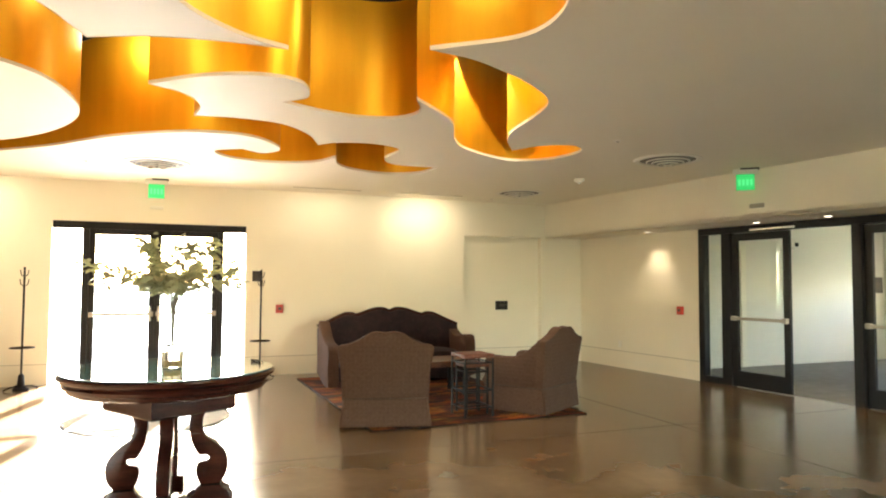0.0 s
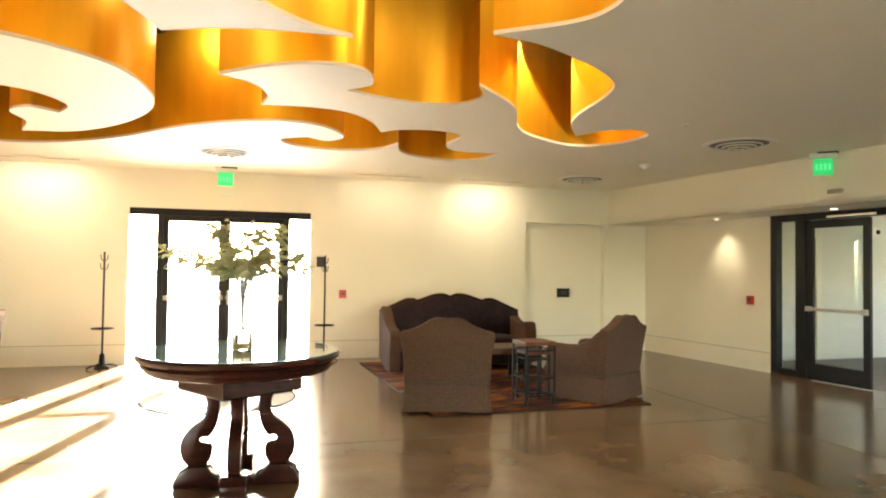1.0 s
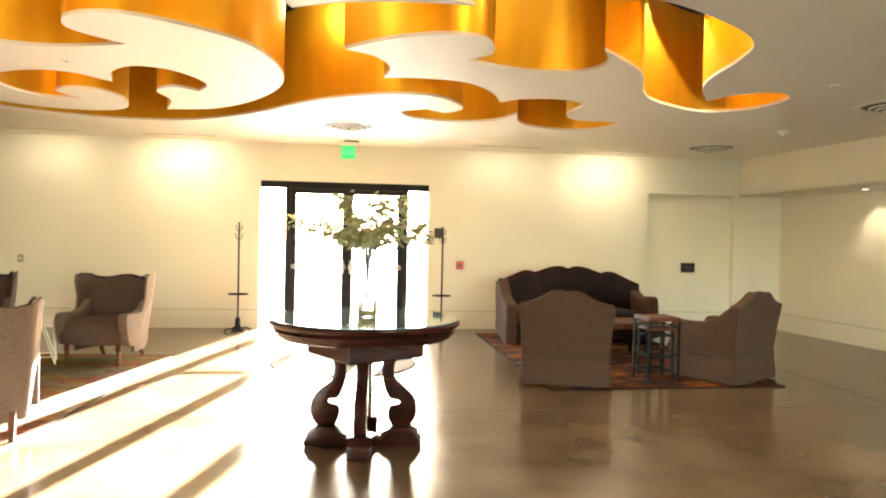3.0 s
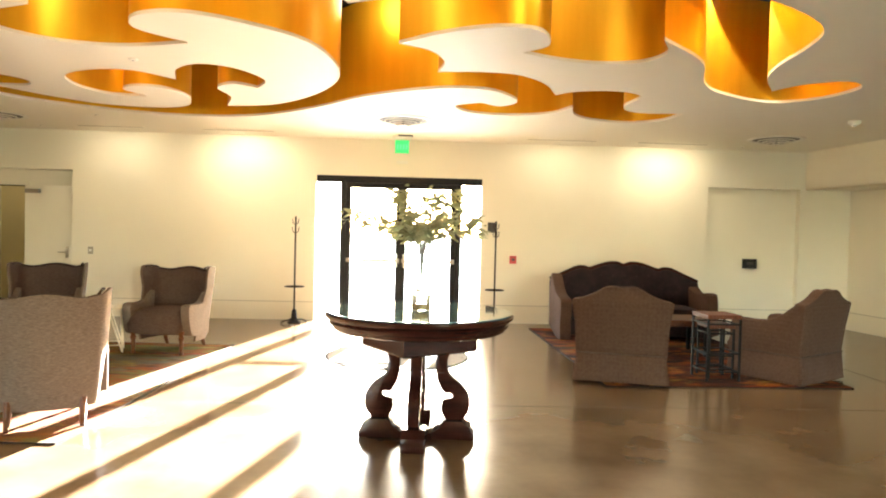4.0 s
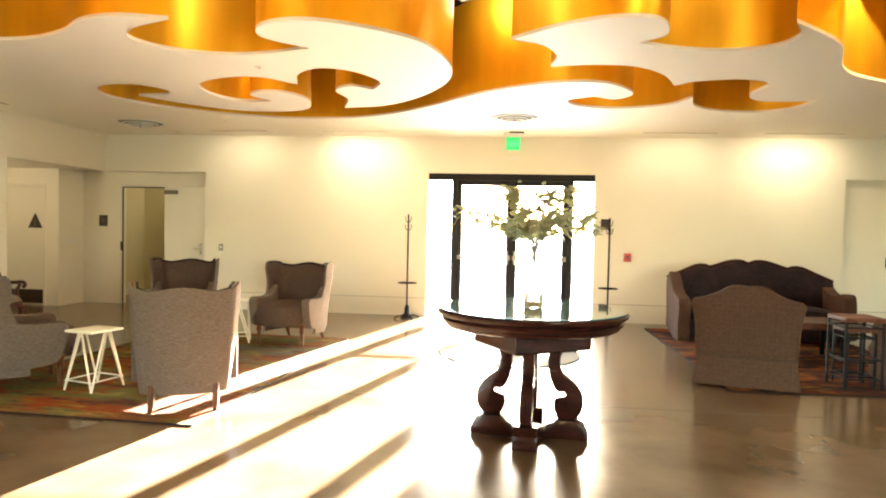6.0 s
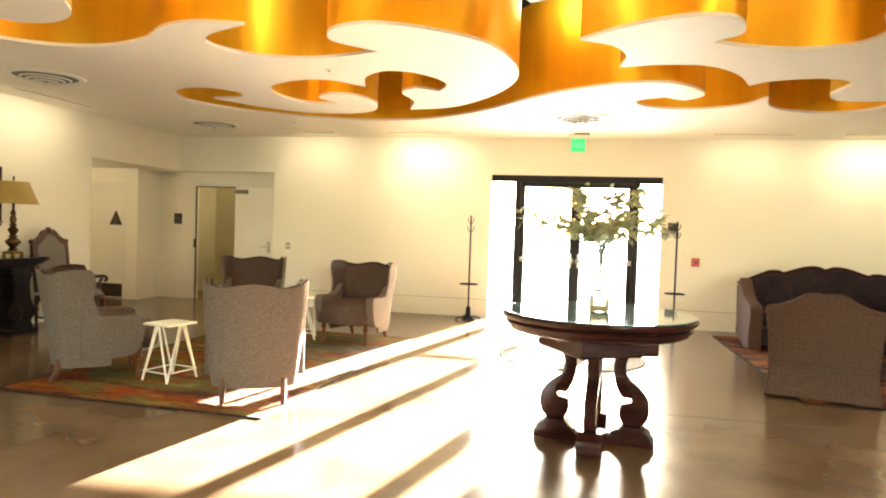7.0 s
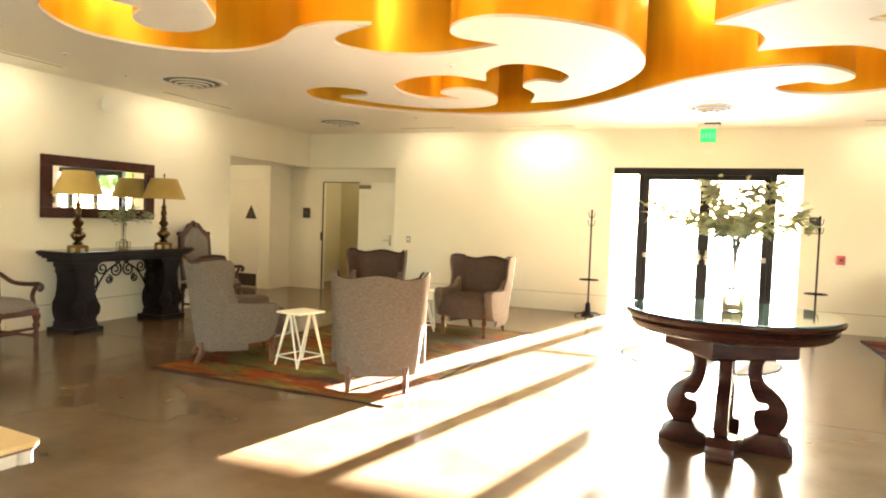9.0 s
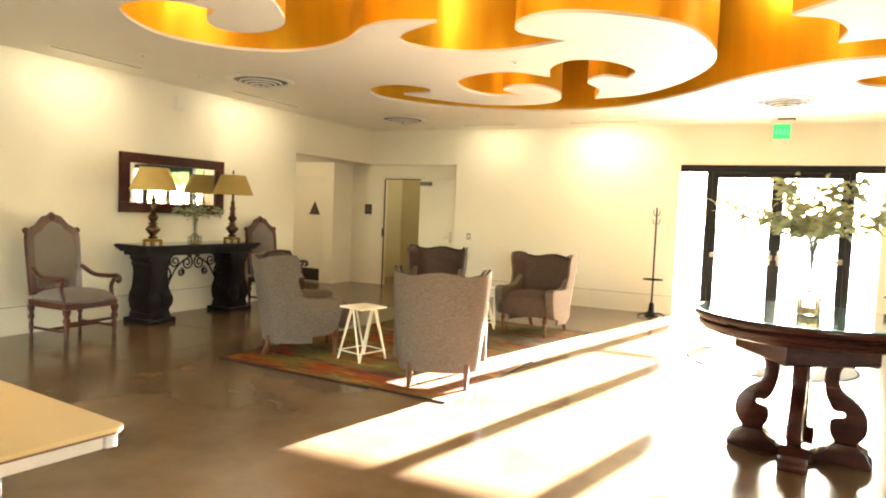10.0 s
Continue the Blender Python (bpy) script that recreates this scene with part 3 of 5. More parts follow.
vb = M_VASE.node_tree.nodes["Principled BSDF"]
vb.inputs["Base Color"].default_value, vb.inputs["Roughness"].default_value = (0.93, 0.96, 0.94, 1), 0.01
vb.inputs["Transmission Weight"].default_value, vb.inputs["IOR"].default_value = 1.0, 1.45
M_BINDING = mat("dark_woven_binding", (0.02, 0.014, 0.012), 0.95, var=0.2, fine=200, spec=0.1)
M_PEBBLE = mat("amber_pebbles", (0.40, 0.27, 0.10), 0.35, var=0.4, scale=20, fine=60)


def weave_check(m, size, dark):
    """Overlays a faint woven check on a fabric."""
    n, l = m.node_tree.nodes, m.node_tree.links
    b = n["Principled BSDF"]
    src = b.inputs["Base Color"].links[0].from_socket
    tc = n.new("ShaderNodeTexCoord")
    a, c = n.new("ShaderNodeTexWave"), n.new("ShaderNodeTexWave")
    for w, d in ((a, "X"), (c, "Z")):
        w.bands_direction = d
        w.inputs["Scale"].default_value, w.inputs["Distortion"].default_value = size, 0.6
        l.new(tc.outputs["Object"], w.inputs[0])
    add = n.new("ShaderNodeMath")
    add.operation = "MULTIPLY"
    l.new(a.outputs[1], add.inputs[0]), l.new(c.outputs[1], add.inputs[1])
    mx = n.new("ShaderNodeMix")
    mx.data_type, mx.blend_type = "RGBA", "MULTIPLY"
    mx.inputs[7].default_value = (*dark, 1)
    l.new(add.outputs[0], mx.inputs[0]), l.new(src, mx.inputs[6]), l.new(mx.outputs[2], b.inputs["Base Color"])


weave_check(M_CHECK, 7.0, (0.90, 0.88, 0.87))


def zigzag_mat(name):
    m = mat(name, (0.06, 0.045, 0.035), 0.9, var=0.2, fine=200, bump=0.3)
    n, l = m.node_tree.nodes, m.node_tree.links
    tc, mp, w = n.new("ShaderNodeTexCoord"), n.new("ShaderNodeMapping"), n.new("ShaderNodeTexWave")
    wob = n.new("ShaderNodeTexWave")
    wob.bands_direction, wob.wave_profile = "X", "TRI"
    wob.inputs["Scale"].default_value = 5.5
    l.new(tc.outputs["Object"], wob.inputs[0])
    sx, ad, cmb = n.new("ShaderNodeSeparateXYZ"), n.new("ShaderNodeMath"), n.new("ShaderNodeCombineXYZ")
    ad.operation = "MULTIPLY_ADD"
    ad.inputs[1].default_value = 0.035
    l.new(tc.outputs["Object"], sx.inputs[0])
    yz = n.new("ShaderNodeMath")
    l.new(sx.outputs[1], yz.inputs[0]), l.new(sx.outputs[2], yz.inputs[1])
    l.new(wob.outputs[1], ad.inputs[0]), l.new(yz.outputs[0], ad.inputs[2])
    l.new(sx.outputs[0], cmb.inputs[0]), l.new(ad.outputs[0], cmb.inputs[2])
    w.bands_direction = "Z"
    w.inputs["Scale"].default_value, w.inputs["Distortion"].default_value = 9.5, 1.2
    l.new(cmb.outputs[0], w.inputs[0])
    r = n.new("ShaderNodeValToRGB")
    r.color_ramp.elements[0].color, r.color_ramp.elements[0].position = (0.040, 0.028, 0.024, 1), 0.42
    r.color_ramp.elements[1].color, r.color_ramp.elements[1].position = (0.32, 0.26, 0.20, 1), 0.74
    l.new(w.outputs[1], r.inputs[0]), l.new(r.outputs[0], n["Principled BSDF"].inputs["Base Color"])
    return m


M_ZIG = zigzag_mat("zigzag_upholstery")


RUG_OLIVE = (((0.22, 0.068, 0.009), 0.9, 2.0, 0.52, 0.05), ((0.098, 0.092, 0.022), 0.8, 1.3, 0.47, 0.04), ((0.19, 0.034, 0.007), 1.0, 2.6, 0.54, 0.04),
             ((0.10, 0.095, 0.065), 0.8, 1.2, 0.58, 0.05), ((0.24, 0.17, 0.035), 1.4, 4.6, 0.60, 0.05), ((0.060, 0.020, 0.012), 1.3, 4.2, 0.58, 0.05), ((0.025, 0.016, 0.012), 2.4, 8.0, 0.62, 0.05))
RUG_RUST = (((0.27, 0.085, 0.012), 0.9, 2.2, 0.47, 0.06), ((0.20, 0.038, 0.010), 1.0, 2.6, 0.52, 0.05), ((0.055, 0.018, 0.011), 1.1, 2.4, 0.49, 0.05),
            ((0.085, 0.075, 0.025), 0.8, 1.6, 0.60, 0.05), ((0.24, 0.13, 0.022), 1.4, 4.6, 0.61, 0.05), ((0.025, 0.016, 0.012), 2.0, 5.0, 0.54, 0.05))


def rug_mat(name, seed, layers):
    """Worn rust pile with streaks and patches of olive, gold, grey and dark brown."""
    m = mat(name, (0.2, 0.1, 0.04), 0.97, var=0.2, fine=300, bump=0.5, spec=0.08)
    n, l = m.node_tree.nodes, m.node_tree.links
    tc = n.new("ShaderNodeTexCoord")
    col = n.new("ShaderNodeRGB")
    col.outputs[0].default_value = (0.130, 0.042, 0.010, 1)
    last = col.outputs[0]
    for k, (c, sx, sy, edge, width) in enumerate(layers):
        mp, t, ramp, mx = n.new("ShaderNodeMapping"), n.new("ShaderNodeTexNoise"), n.new("ShaderNodeMapRange"), n.new("ShaderNodeMix")
        mp.inputs["Scale"].default_value, mp.inputs["Location"].default_value = (sx, sy, 1), (seed + 3.1 * k, seed * 2 - 1.7 * k, k)
        t.inputs["Scale"].default_value, t.inputs["Detail"].default_value, t.inputs["Roughness"].default_value = 1.0, 8, 0.7
        ramp.inputs["From Min"].default_value, ramp.inputs["From Max"].default_value = edge - width, edge + width
        mx.data_type = "RGBA"
        mx.inputs[7].default_value = (*c, 1)
        l.new(tc.outputs["Object"], mp.inputs[0]), l.new(mp.outputs[0], t.inputs[0]), l.new(t.outputs[0], ramp.inputs[0])
        l.new(ramp.outputs[0], mx.inputs[0]), l.new(last, mx.inputs[6])
        last = mx.outputs[2]
    mx, fine = n.new("ShaderNodeMix"), n.new("ShaderNodeTexNoise")
    fine.inputs["Scale"].default_value = 70
    mx.data_type, mx.blend_type = "RGBA", "OVERLAY"
    mx.inputs[0].default_value = 0.4
    l.new(last, mx.inputs[6]), l.new(fine.outputs[0], mx.inputs[7]), l.new(tc.outputs["Object"], fine.inputs[0])
    l.new(mx.outputs[2], n["Principled BSDF"].inputs["Base Color"])
    return m


def rug(m, w, d, seed, label, layers):
    e = thing("rug", m, label, "rug")
    part("rug_field", box(-w / 2, w / 2, -d / 2, d / 2, 0.002, 0.012), rug_mat("streaked_rug_pile", seed, layers), e, bevel=0.003)
    bd = bmesh.new()
    for a in (-w / 2, w / 2):
        add_box(bd, a - 0.006, a + 0.006, -d / 2 - 0.006, d / 2 + 0.006, 0.001, 0.0135)
    for a in (-d / 2, d / 2):
        add_box(bd, -w / 2 + 0.006, w / 2 - 0.006, a - 0.006, a + 0.006, 0.001, 0.0133)
    part("binding", bd, M_BINDING, e, "dark woven binding")
    return e


rug(pose(-2.28, 6.66, 0, 0, 0, -2.5), 2.47, 3.98, 1.7, "rust, gold and olive streaked rug on the concrete floor", RUG_OLIVE)
rug(pose(4.49, 8.60, 0, 0, 0, 1), 2.58, 4.0, 6.1, "orange and dark red streaked rug under the sofa group", RUG_RUST)


# ---- round mat on the floor inside the entrance ----
rm = thing("round_mat", pose(1.12, 8.08, 0), "round pale matted floor mat with a grey edge inside the entrance", "mat")
part("mat_field", lathe([(0.3, 0.002), (0.83, 0.002), (0.83, 0.008), (0.3, 0.0082)], 72), mat("pale_woven_mat", (0.20, 0.175, 0.145), 0.95, var=0.12, fine=200, bump=0.3, spec=0.05), rm)
part("edge", lathe([(0.831, 0.001), (0.865, 0.001), (0.862, 0.010), (0.835, 0.011)], 72, hollow=True), mat("grey_mat_edge", (0.035, 0.032, 0.028), 0.9, fine=150, spec=0.1), rm, "dark grey edge", smooth=True)


# ---- round foyer table ----
def foyer_table(m):
    e = thing("foyer_table", m, "round dark mahogany table with teal glazed top and scroll legs", "table")
    part("tabletop", lathe([(0.30, 0.79), (0.60, 0.79), (0.625, 0.803), (0.632, 0.822), (0.652, 0.832), (0.658, 0.852), (0.645, 0.866), (0.665, 0.874), (0.685, 0.888), (0.69, 0.906), (0.682, 0.917), (0.665, 0.921), (0.655, 0.921), (0.30, 0.921)], 96), M_MAHOG, e, smooth=True)
    part("glass_top", lathe([(0.2, 0.922), (0.670, 0.922), (0.678, 0.926), (0.674, 0.9295), (0.668, 0.930), (0.660, 0.930), (0.2, 0.930)], 96), M_TEAL, e, "glossy teal glass top", smooth=True)
    part("apron", lathe([(0.42, 0.645), (0.435, 0.66), (0.435, 0.792), (0.30, 0.792)], 4, m=pose(0, 0, 0, 0, 0, -14)), M_MAHOG, e, bevel=0.006)
    outer = [(0.265, 0.655), (0.225, 0.60), (0.217, 0.53), (0.238, 0.465), (0.315, 0.405), (0.372, 0.335), (0.388, 0.26), (0.372, 0.185), (0.33, 0.135)]
    inner = [(0.21, 0.135), (0.182, 0.19), (0.178, 0.25), (0.196, 0.285), (0.25, 0.298), (0.262, 0.318), (0.24, 0.332), (0.195, 0.335), (0.155, 0.40), (0.135, 0.48), (0.132, 0.57), (0.15, 0.655)]
    prof = [tuple(q) for q in spline([Vector((x, z)) for x, z in outer], step=3)] + [tuple(q) for q in spline([Vector((x, z)) for x, z in inner], step=3)]
    foot = [(0.085, 0.0), (0.425, 0.0), (0.425, 0.045), (0.405, 0.06), (0.40, 0.095), (0.36, 0.115), (0.34, 0.14), (0.20, 0.14), (0.17, 0.09), (0.10, 0.045)]
    for k in range(4):
        r = pose(0, 0, 0, 0, 0, 90 * k - 5)
        part("leg", slab(prof, -0.042, 0.042, r), M_MAHOG, e, smooth=True, bevel=0.012)
        part("foot", slab(foot, -0.085, 0.085, r), M_MAHOG, e, smooth=True, bevel=0.014)
    part("base_boss", lathe([(0.14, 0.0), (0.14, 0.05), (0.10, 0.07)], 24), M_MAHOG, e)
    return e


TX, TY = 1.325, 4.90
foyer_table(pose(TX, TY, 0))


def leaf_mesh(length, width):
    bm = bmesh.new()
    n = 5
    left, mid, right = [], [], []
    for i in range(n + 1):
        t = i / n
        w = width * math.sin(math.pi * min(1, t * 0.97 + 0.02)) ** 0.8
        z = -0.18 * length * t * t
        mid.append(bm.verts.new((length * t, 0, z)))
        left.append(bm.verts.new((length * t, w / 2, z + 0.12 * w)))
        right.append(bm.verts.new((length * t, -w / 2, z + 0.12 * w)))
    for i in range(n):
        bm.faces.new((mid[i], mid[i + 1], left[i + 1], left[i]))
        bm.faces.new((right[i], right[i + 1], mid[i + 1], mid[i]))
    me = bpy.data.meshes.new("leaf")
    bm.to_mesh(me)
    bm.free()
    me.shade_smooth()
    return me


M_FOLIAGE = mat("olive_green_leaf", (0.22, 0.23, 0.135), 0.6, spec=0.2, var=0.25, scale=9, fine=60, second=(0.34, 0.355, 0.22), random_tint=0.4)
for leafy, tone, share in ((M_FOLIAGE, (0.50, 0.52, 0.30, 1), 0.48), (M_LEAF, (0.30, 0.40, 0.08, 1), 0.55)):
    nt = leafy.node_tree
    trl, ads = nt.nodes.new("ShaderNodeBsdfTranslucent"), nt.nodes.new("ShaderNodeMixShader")
    trl.inputs[0].default_value, ads.inputs[0].default_value = tone, share
    nt.links.new(nt.nodes["Principled BSDF"].outputs[0], ads.inputs[1]), nt.links.new(trl.outputs[0], ads.inputs[2])
    nt.links.new(ads.outputs[0], nt.nodes["Material Output"].inputs[0])


def vase_with_branches(m, label, scale, branches, leaves, seed, spread):
    rnd = random.Random(seed)
    e = thing("vase_of_branches", m, label, "plant vase")
    s = scale
    vs_ob = part("vase", lathe([(0.068 * s, 0.0), (0.074 * s, 0.008 * s), (0.074 * s, 0.125 * s), (0.05 * s, 0.15 * s), (0.034 * s, 0.18 * s), (0.036 * s, 0.34 * s), (0.052 * s, 0.46 * s), (0.047 * s, 0.46 * s), (0.031 * s, 0.34 * s), (0.029 * s, 0.185 * s), (0.066 * s, 0.122 * s), (0.066 * s, 0.014 * s)], 28), M_VASE, e, "clear glass vase", smooth=True)
    vs_ob.visible_shadow = False
    block, g = bmesh.new(), 0.078 * s
    for sx in (-1, 1):
        add_box(block, sx * g - 0.003, sx * g + 0.003, -g - 0.003, g + 0.003, 0.002, 0.13 * s)
        add_box(block, -g + 0.003, g - 0.003, sx * g - 0.003, sx * g + 0.003, 0.002, 0.13 * s)
    bk_ob = part("glass_block", block, M_VASE, e, "square clear glass foot", bevel=0.0015)
    bk_ob.visible_shadow = False
    part("pebbles", lathe([(0.060 * s, 0.014 * s), (0.064 * s, 0.03 * s), (0.062 * s, 0.055 * s), (0.03 * s, 0.062 * s)], 20), M_PEBBLE, e, "amber pebbles in the vase", smooth=True)
    lm = leaf_mesh(0.080 * s ** 0.5, 0.035 * s ** 0.5)
    lm.materials.append(M_FOLIAGE)
    stems = bmesh.new()
    for b in range(branches):
        a = 2 * math.pi * b / branches + rnd.uniform(-0.3, 0.3)
        ax, h = spread[0] * rnd.uniform(0.55, 1.0), spread[1] * rnd.uniform(0.55, 1.0)
        if b % 3 == 0:
            ax, h = ax * 0.45, spread[1]
        knots = [(0, 0, 0.06 * s), (0.012 * math.cos(a), 0.012 * math.sin(a), 0.42 * s), (0.30 * ax * math.cos(a), 0.30 * ax * math.sin(a), 0.46 * s + 0.45 * h),
                 (ax * math.cos(a), ax * math.sin(a), 0.46 * s + h * (0.75 if b % 3 else 1.0)), (1.15 * ax * math.cos(a), 1.15 * ax * math.sin(a), 0.46 * s + h * (0.62 if b % 3 else 1.15))]
        pts = spline([Vector(k) for k in knots], step=6)
        tube(pts, 0.0042 * s ** 0.5, 5, stems, lambda t: 1 - 0.7 * t)
        for i in range(leaves):
            t = 0.46 + 0.54 * rnd.random() ** 1.05
            q = pts[min(len(pts) - 1, int(t * (len(pts) - 1)))]
            ob = new("leaf", lm)
            ob.parent = e
            off = Vector((rnd.gauss(0, 0.030), rnd.gauss(0, 0.030), rnd.gauss(0, 0.026)))
            k = rnd.uniform(0.7, 1.25)
            ob.matrix_basis = Matrix.LocRotScale(q + off, Euler((rnd.uniform(-0.9, 0.9), rnd.uniform(-0.7, 0.6), a + rnd.gauss(0, 1.0))), (k, k, k))
    part("stems", stems, M_STEM, e, "thin brown stems", smooth=True)
    return e


vase_with_branches(pose(TX + 0.01, TY - 0.02, 0.930), "clear glass vase with leafy olive branches on the table", 0.96, 18, 50, 5, (0.50, 0.35))


# ---- upholstered pieces ----
def shell(f, nu, nv, thick, bm=None):
    """A padded shell: f(u, v) gives the outer place and the inward direction; it closes into a solid."""
    bm = bm or bmesh.new()
    out, inn = [], []
    for i in range(nu + 1):
        ro, ri = [], []
        for j in range(nv + 1):
            u, v = i / nu, j / nv
            p, d = f(u, v)
            edge = min(1.0, 0.35 + 4.0 * min(u, 1 - u, 1 - v))
            ro.append(bm.verts.new(p))
            ri.append(bm.verts.new(p + d * thick * edge))
        out.append(ro)
        inn.append(ri)
    for i in range(nu):
        for j in range(nv):
            bm.faces.new((out[i][j], out[i + 1][j], out[i + 1][j + 1], out[i][j + 1]))
            bm.faces.new((inn[i][j], inn[i][j + 1], inn[i + 1][j + 1], inn[i + 1][j])).material_index = 1
    for j in range(nv):
        bm.faces.new((out[0][j], out[0][j + 1], inn[0][j + 1], inn[0][j]))
        bm.faces.new((out[nu][j], inn[nu][j], inn[nu][j + 1], out[nu][j + 1]))
    for i in range(nu):
        bm.faces.new((out[i][0], inn[i][0], inn[i + 1][0], out[i + 1][0]))
        bm.faces.new((out[i][nv], out[i + 1][nv], inn[i + 1][nv], inn[i][nv]))
    return bm


def lerp_table(rows, x):
    for (a, p), (b, q) in zip(rows, rows[1:]):
        if x <= b:
            t = (x - a) / (b - a)
            t = t * t * (3 - 2 * t)
            return p + (q - p) * t
    return rows[-1][1]


def cushion(w, d, h, crown, m, bow=0.0):
    """A soft seat: a rounded pad with a domed top; bow pushes its front edge out."""
    bm = bmesh.new()
    nx, ny = 14, 14
    top, bot = [], []
    for i in range(nx + 1):
        tr, br = [], []
        for j in range(ny + 1):
            x, y = -1 + 2 * i / nx, -1 + 2 * j / ny
            sx, sy = x * math.sqrt(1 - 0.10 * y * y), y * math.sqrt(1 - 0.10 * x * x)
            fy = sy * d / 2 - (bow * (1 - sx * sx) if sy < 0 else 0) * -sy
            dome = (1 - x ** 4) * (1 - y ** 4)
            tr.append(bm.verts.new(m @ Vector((sx * w / 2, fy, h * 0.5 + crown * dome + h * 0.5 * dome ** 0.25))))
            br.append(bm.verts.new(m @ Vector((sx * w / 2 * 0.97, fy * 0.97, h * 0.15 * (1 - dome)))))
        top.append(tr)
        bot.append(br)
    for i in range(nx):
        for j in range(ny):
            bm.faces.new((top[i][j], top[i + 1][j], top[i + 1][j + 1], top[i][j + 1]))
            bm.faces.new((bot[i][j], bot[i][j + 1], bot[i + 1][j + 1], bot[i + 1][j]))
    for i in range(nx):
        bm.faces.new((top[i][0], bot[i][0], bot[i + 1][0], top[i + 1][0]))
        bm.faces.new((top[i][ny], top[i + 1][ny], bot[i + 1][ny], bot[i][ny]))
    for j in range(ny):
        bm.faces.new((top[0][j], top[0][j + 1], bot[0][j + 1], bot[0][j]))
        bm.faces.new((top[nx][j], bot[nx][j], bot[nx][j + 1], top[nx][j + 1]))
    return bm


def turned_leg(h, r, x, y):
    return lathe([(r * 0.62, 0.0), (r * 0.75, 0.02), (r * 0.55, 0.05), (r * 0.8, h * 0.45), (r * 0.6, h * 0.55), (r * 1.05, h * 0.68), (r * 0.7, h * 0.78), (r * 1.1, h * 0.9), (r * 1.1, h)], 14, m=pose(x, y, 0))


WING_TOP = [(0.0, 0.60), (0.02, 0.72), (0.05, 0.93), (0.08, 0.995), (0.13, 1.005), (0.19, 0.99), (0.26, 0.965), (0.35, 0.95), (0.5, 0.985), (0.65, 0.95), (0.74, 0.965), (0.81, 0.99), (0.87, 1.005), (0.92, 0.995), (0.95, 0.93), (0.98, 0.72), (1.0, 0.60)]


def wing_plan(u):
    """Plan of the wing-chair shell: barrel back between the two wings."""
    s = 2 * u - 1
    k = abs(s)
    if k < 0.62:
        a = k / 0.62
        x, y = 0.40 * math.sin(a * 1.35) / math.sin(1.35), 0.35 - 0.13 * (1 - math.cos(a * 1.35)) / (1 - math.cos(1.35))
    else:
        b = (k - 0.62) / 0.38
        x, y = 0.40 + 0.03 * math.sin(b * math.pi * 0.8), 0.22 - 0.33 * b
    return math.copysign(x, s), y


def wing_chair(m):
    e = thing("wing_chair", m, "grey-brown tweed wing chair with turned wooden legs on the rug", "armchair", "wing chairs on the rug")

    def f(u, v):
        x, y = wing_plan(u)
        top = lerp_table(WING_TOP, u)
        z = 0.125 + (top - 0.125) * v
        k = 0.83 + 0.17 * min(1.0, max(0.0, (z - 0.125) / 0.80)) ** 0.8
        rake = 0.14 * ((z - 0.125) / 0.87) * max(0.0, (y + 0.05) / 0.4)
        x2, y2 = wing_plan(min(1, u + 0.01))
        x1, y1 = wing_plan(max(0, u - 0.01))
        d = Vector((-(y2 - y1), x2 - x1, 0)).normalized()
        if d.dot(Vector((-x, -0.1 - y, 0))) < 0:
            d = -d
        wing = max(0.0, abs(2 * u - 1) - 0.62) / 0.38
        scoop = 0.13 * wing * math.sin(math.pi * min(1.0, max(0.0, (z - 0.42) / 0.60)))
        return Vector((x * k, y + rake - 0.035 + scoop, z)), d
    bs = part("back_shell", shell(f, 72, 16, 0.07), M_TWEED, e, smooth=True)
    bs.data.materials.append(M_TWEED_DARK)
    pts = []
    for i in range(49):
        p, d = f(0.08 + 0.84 * i / 48, 1.0)
        pts.append(p + d * 0.058 + Vector((0, 0, -0.009)))
    part("piping", tube(pts, 0.012, 6), mat("dark_brown_trim", (0.028, 0.015, 0.011), 0.7, var=0.2, fine=120, spec=0.2), e, "dark brown trim along the crest", smooth=True)
    part("seat", cushion(0.64, 0.66, 0.25, 0.06, pose(0, -0.17, 0.225), bow=0.10), M_TWEED_DARK, e, smooth=True)
    for s in (-1, 1):
        arm = bmesh.new()
        arm_prof = [tuple(q) for q in spline([Vector(q) for q in ((0.10, 0.19), (-0.20, 0.20), (-0.35, 0.24), (-0.405, 0.36), (-0.43, 0.48), (-0.425, 0.555), (-0.37, 0.585), (-0.20, 0.575), (-0.04, 0.59), (0.06, 0.66), (0.12, 0.70))], step=4)]
        slab(arm_prof, -0.055, 0.055, pose(s * 0.352, 0.0, 0, 0, 0, 90), arm)
        part("arm", arm, M_TWEED, e, smooth=True, bevel=0.02)
    for x, y in ((-0.29, -0.38), (0.29, -0.38)):
        part("leg", turned_leg(0.28, 0.034, x, y), M_LEGWOOD, e, smooth=True)
    for x in (-0.24, 0.24):
        part("leg", tube(spline([Vector(q) for q in ((x, 0.26, 0.20), (x, 0.28, 0.10), (x, 0.315, 0.03), (x, 0.345, 0.0))], step=4), 0.026, 8, taper=lambda t: 1.15 - 0.45 * t), M_LEGWOOD, e, smooth=True)
    return e


wc = wing_chair(pose(-1.50, 5.24, 0.013, 0, 0, 204))
copy_thing(wc, pose(-1.60, 8.25, 0.013, 0, 0, -8))
copy_thing(wc, pose(-3.30, 5.46, 0.013, 0, 0, 134))
copy_thing(wc, pose(-3.15, 8.35, 0.013, 0, 0, 14))


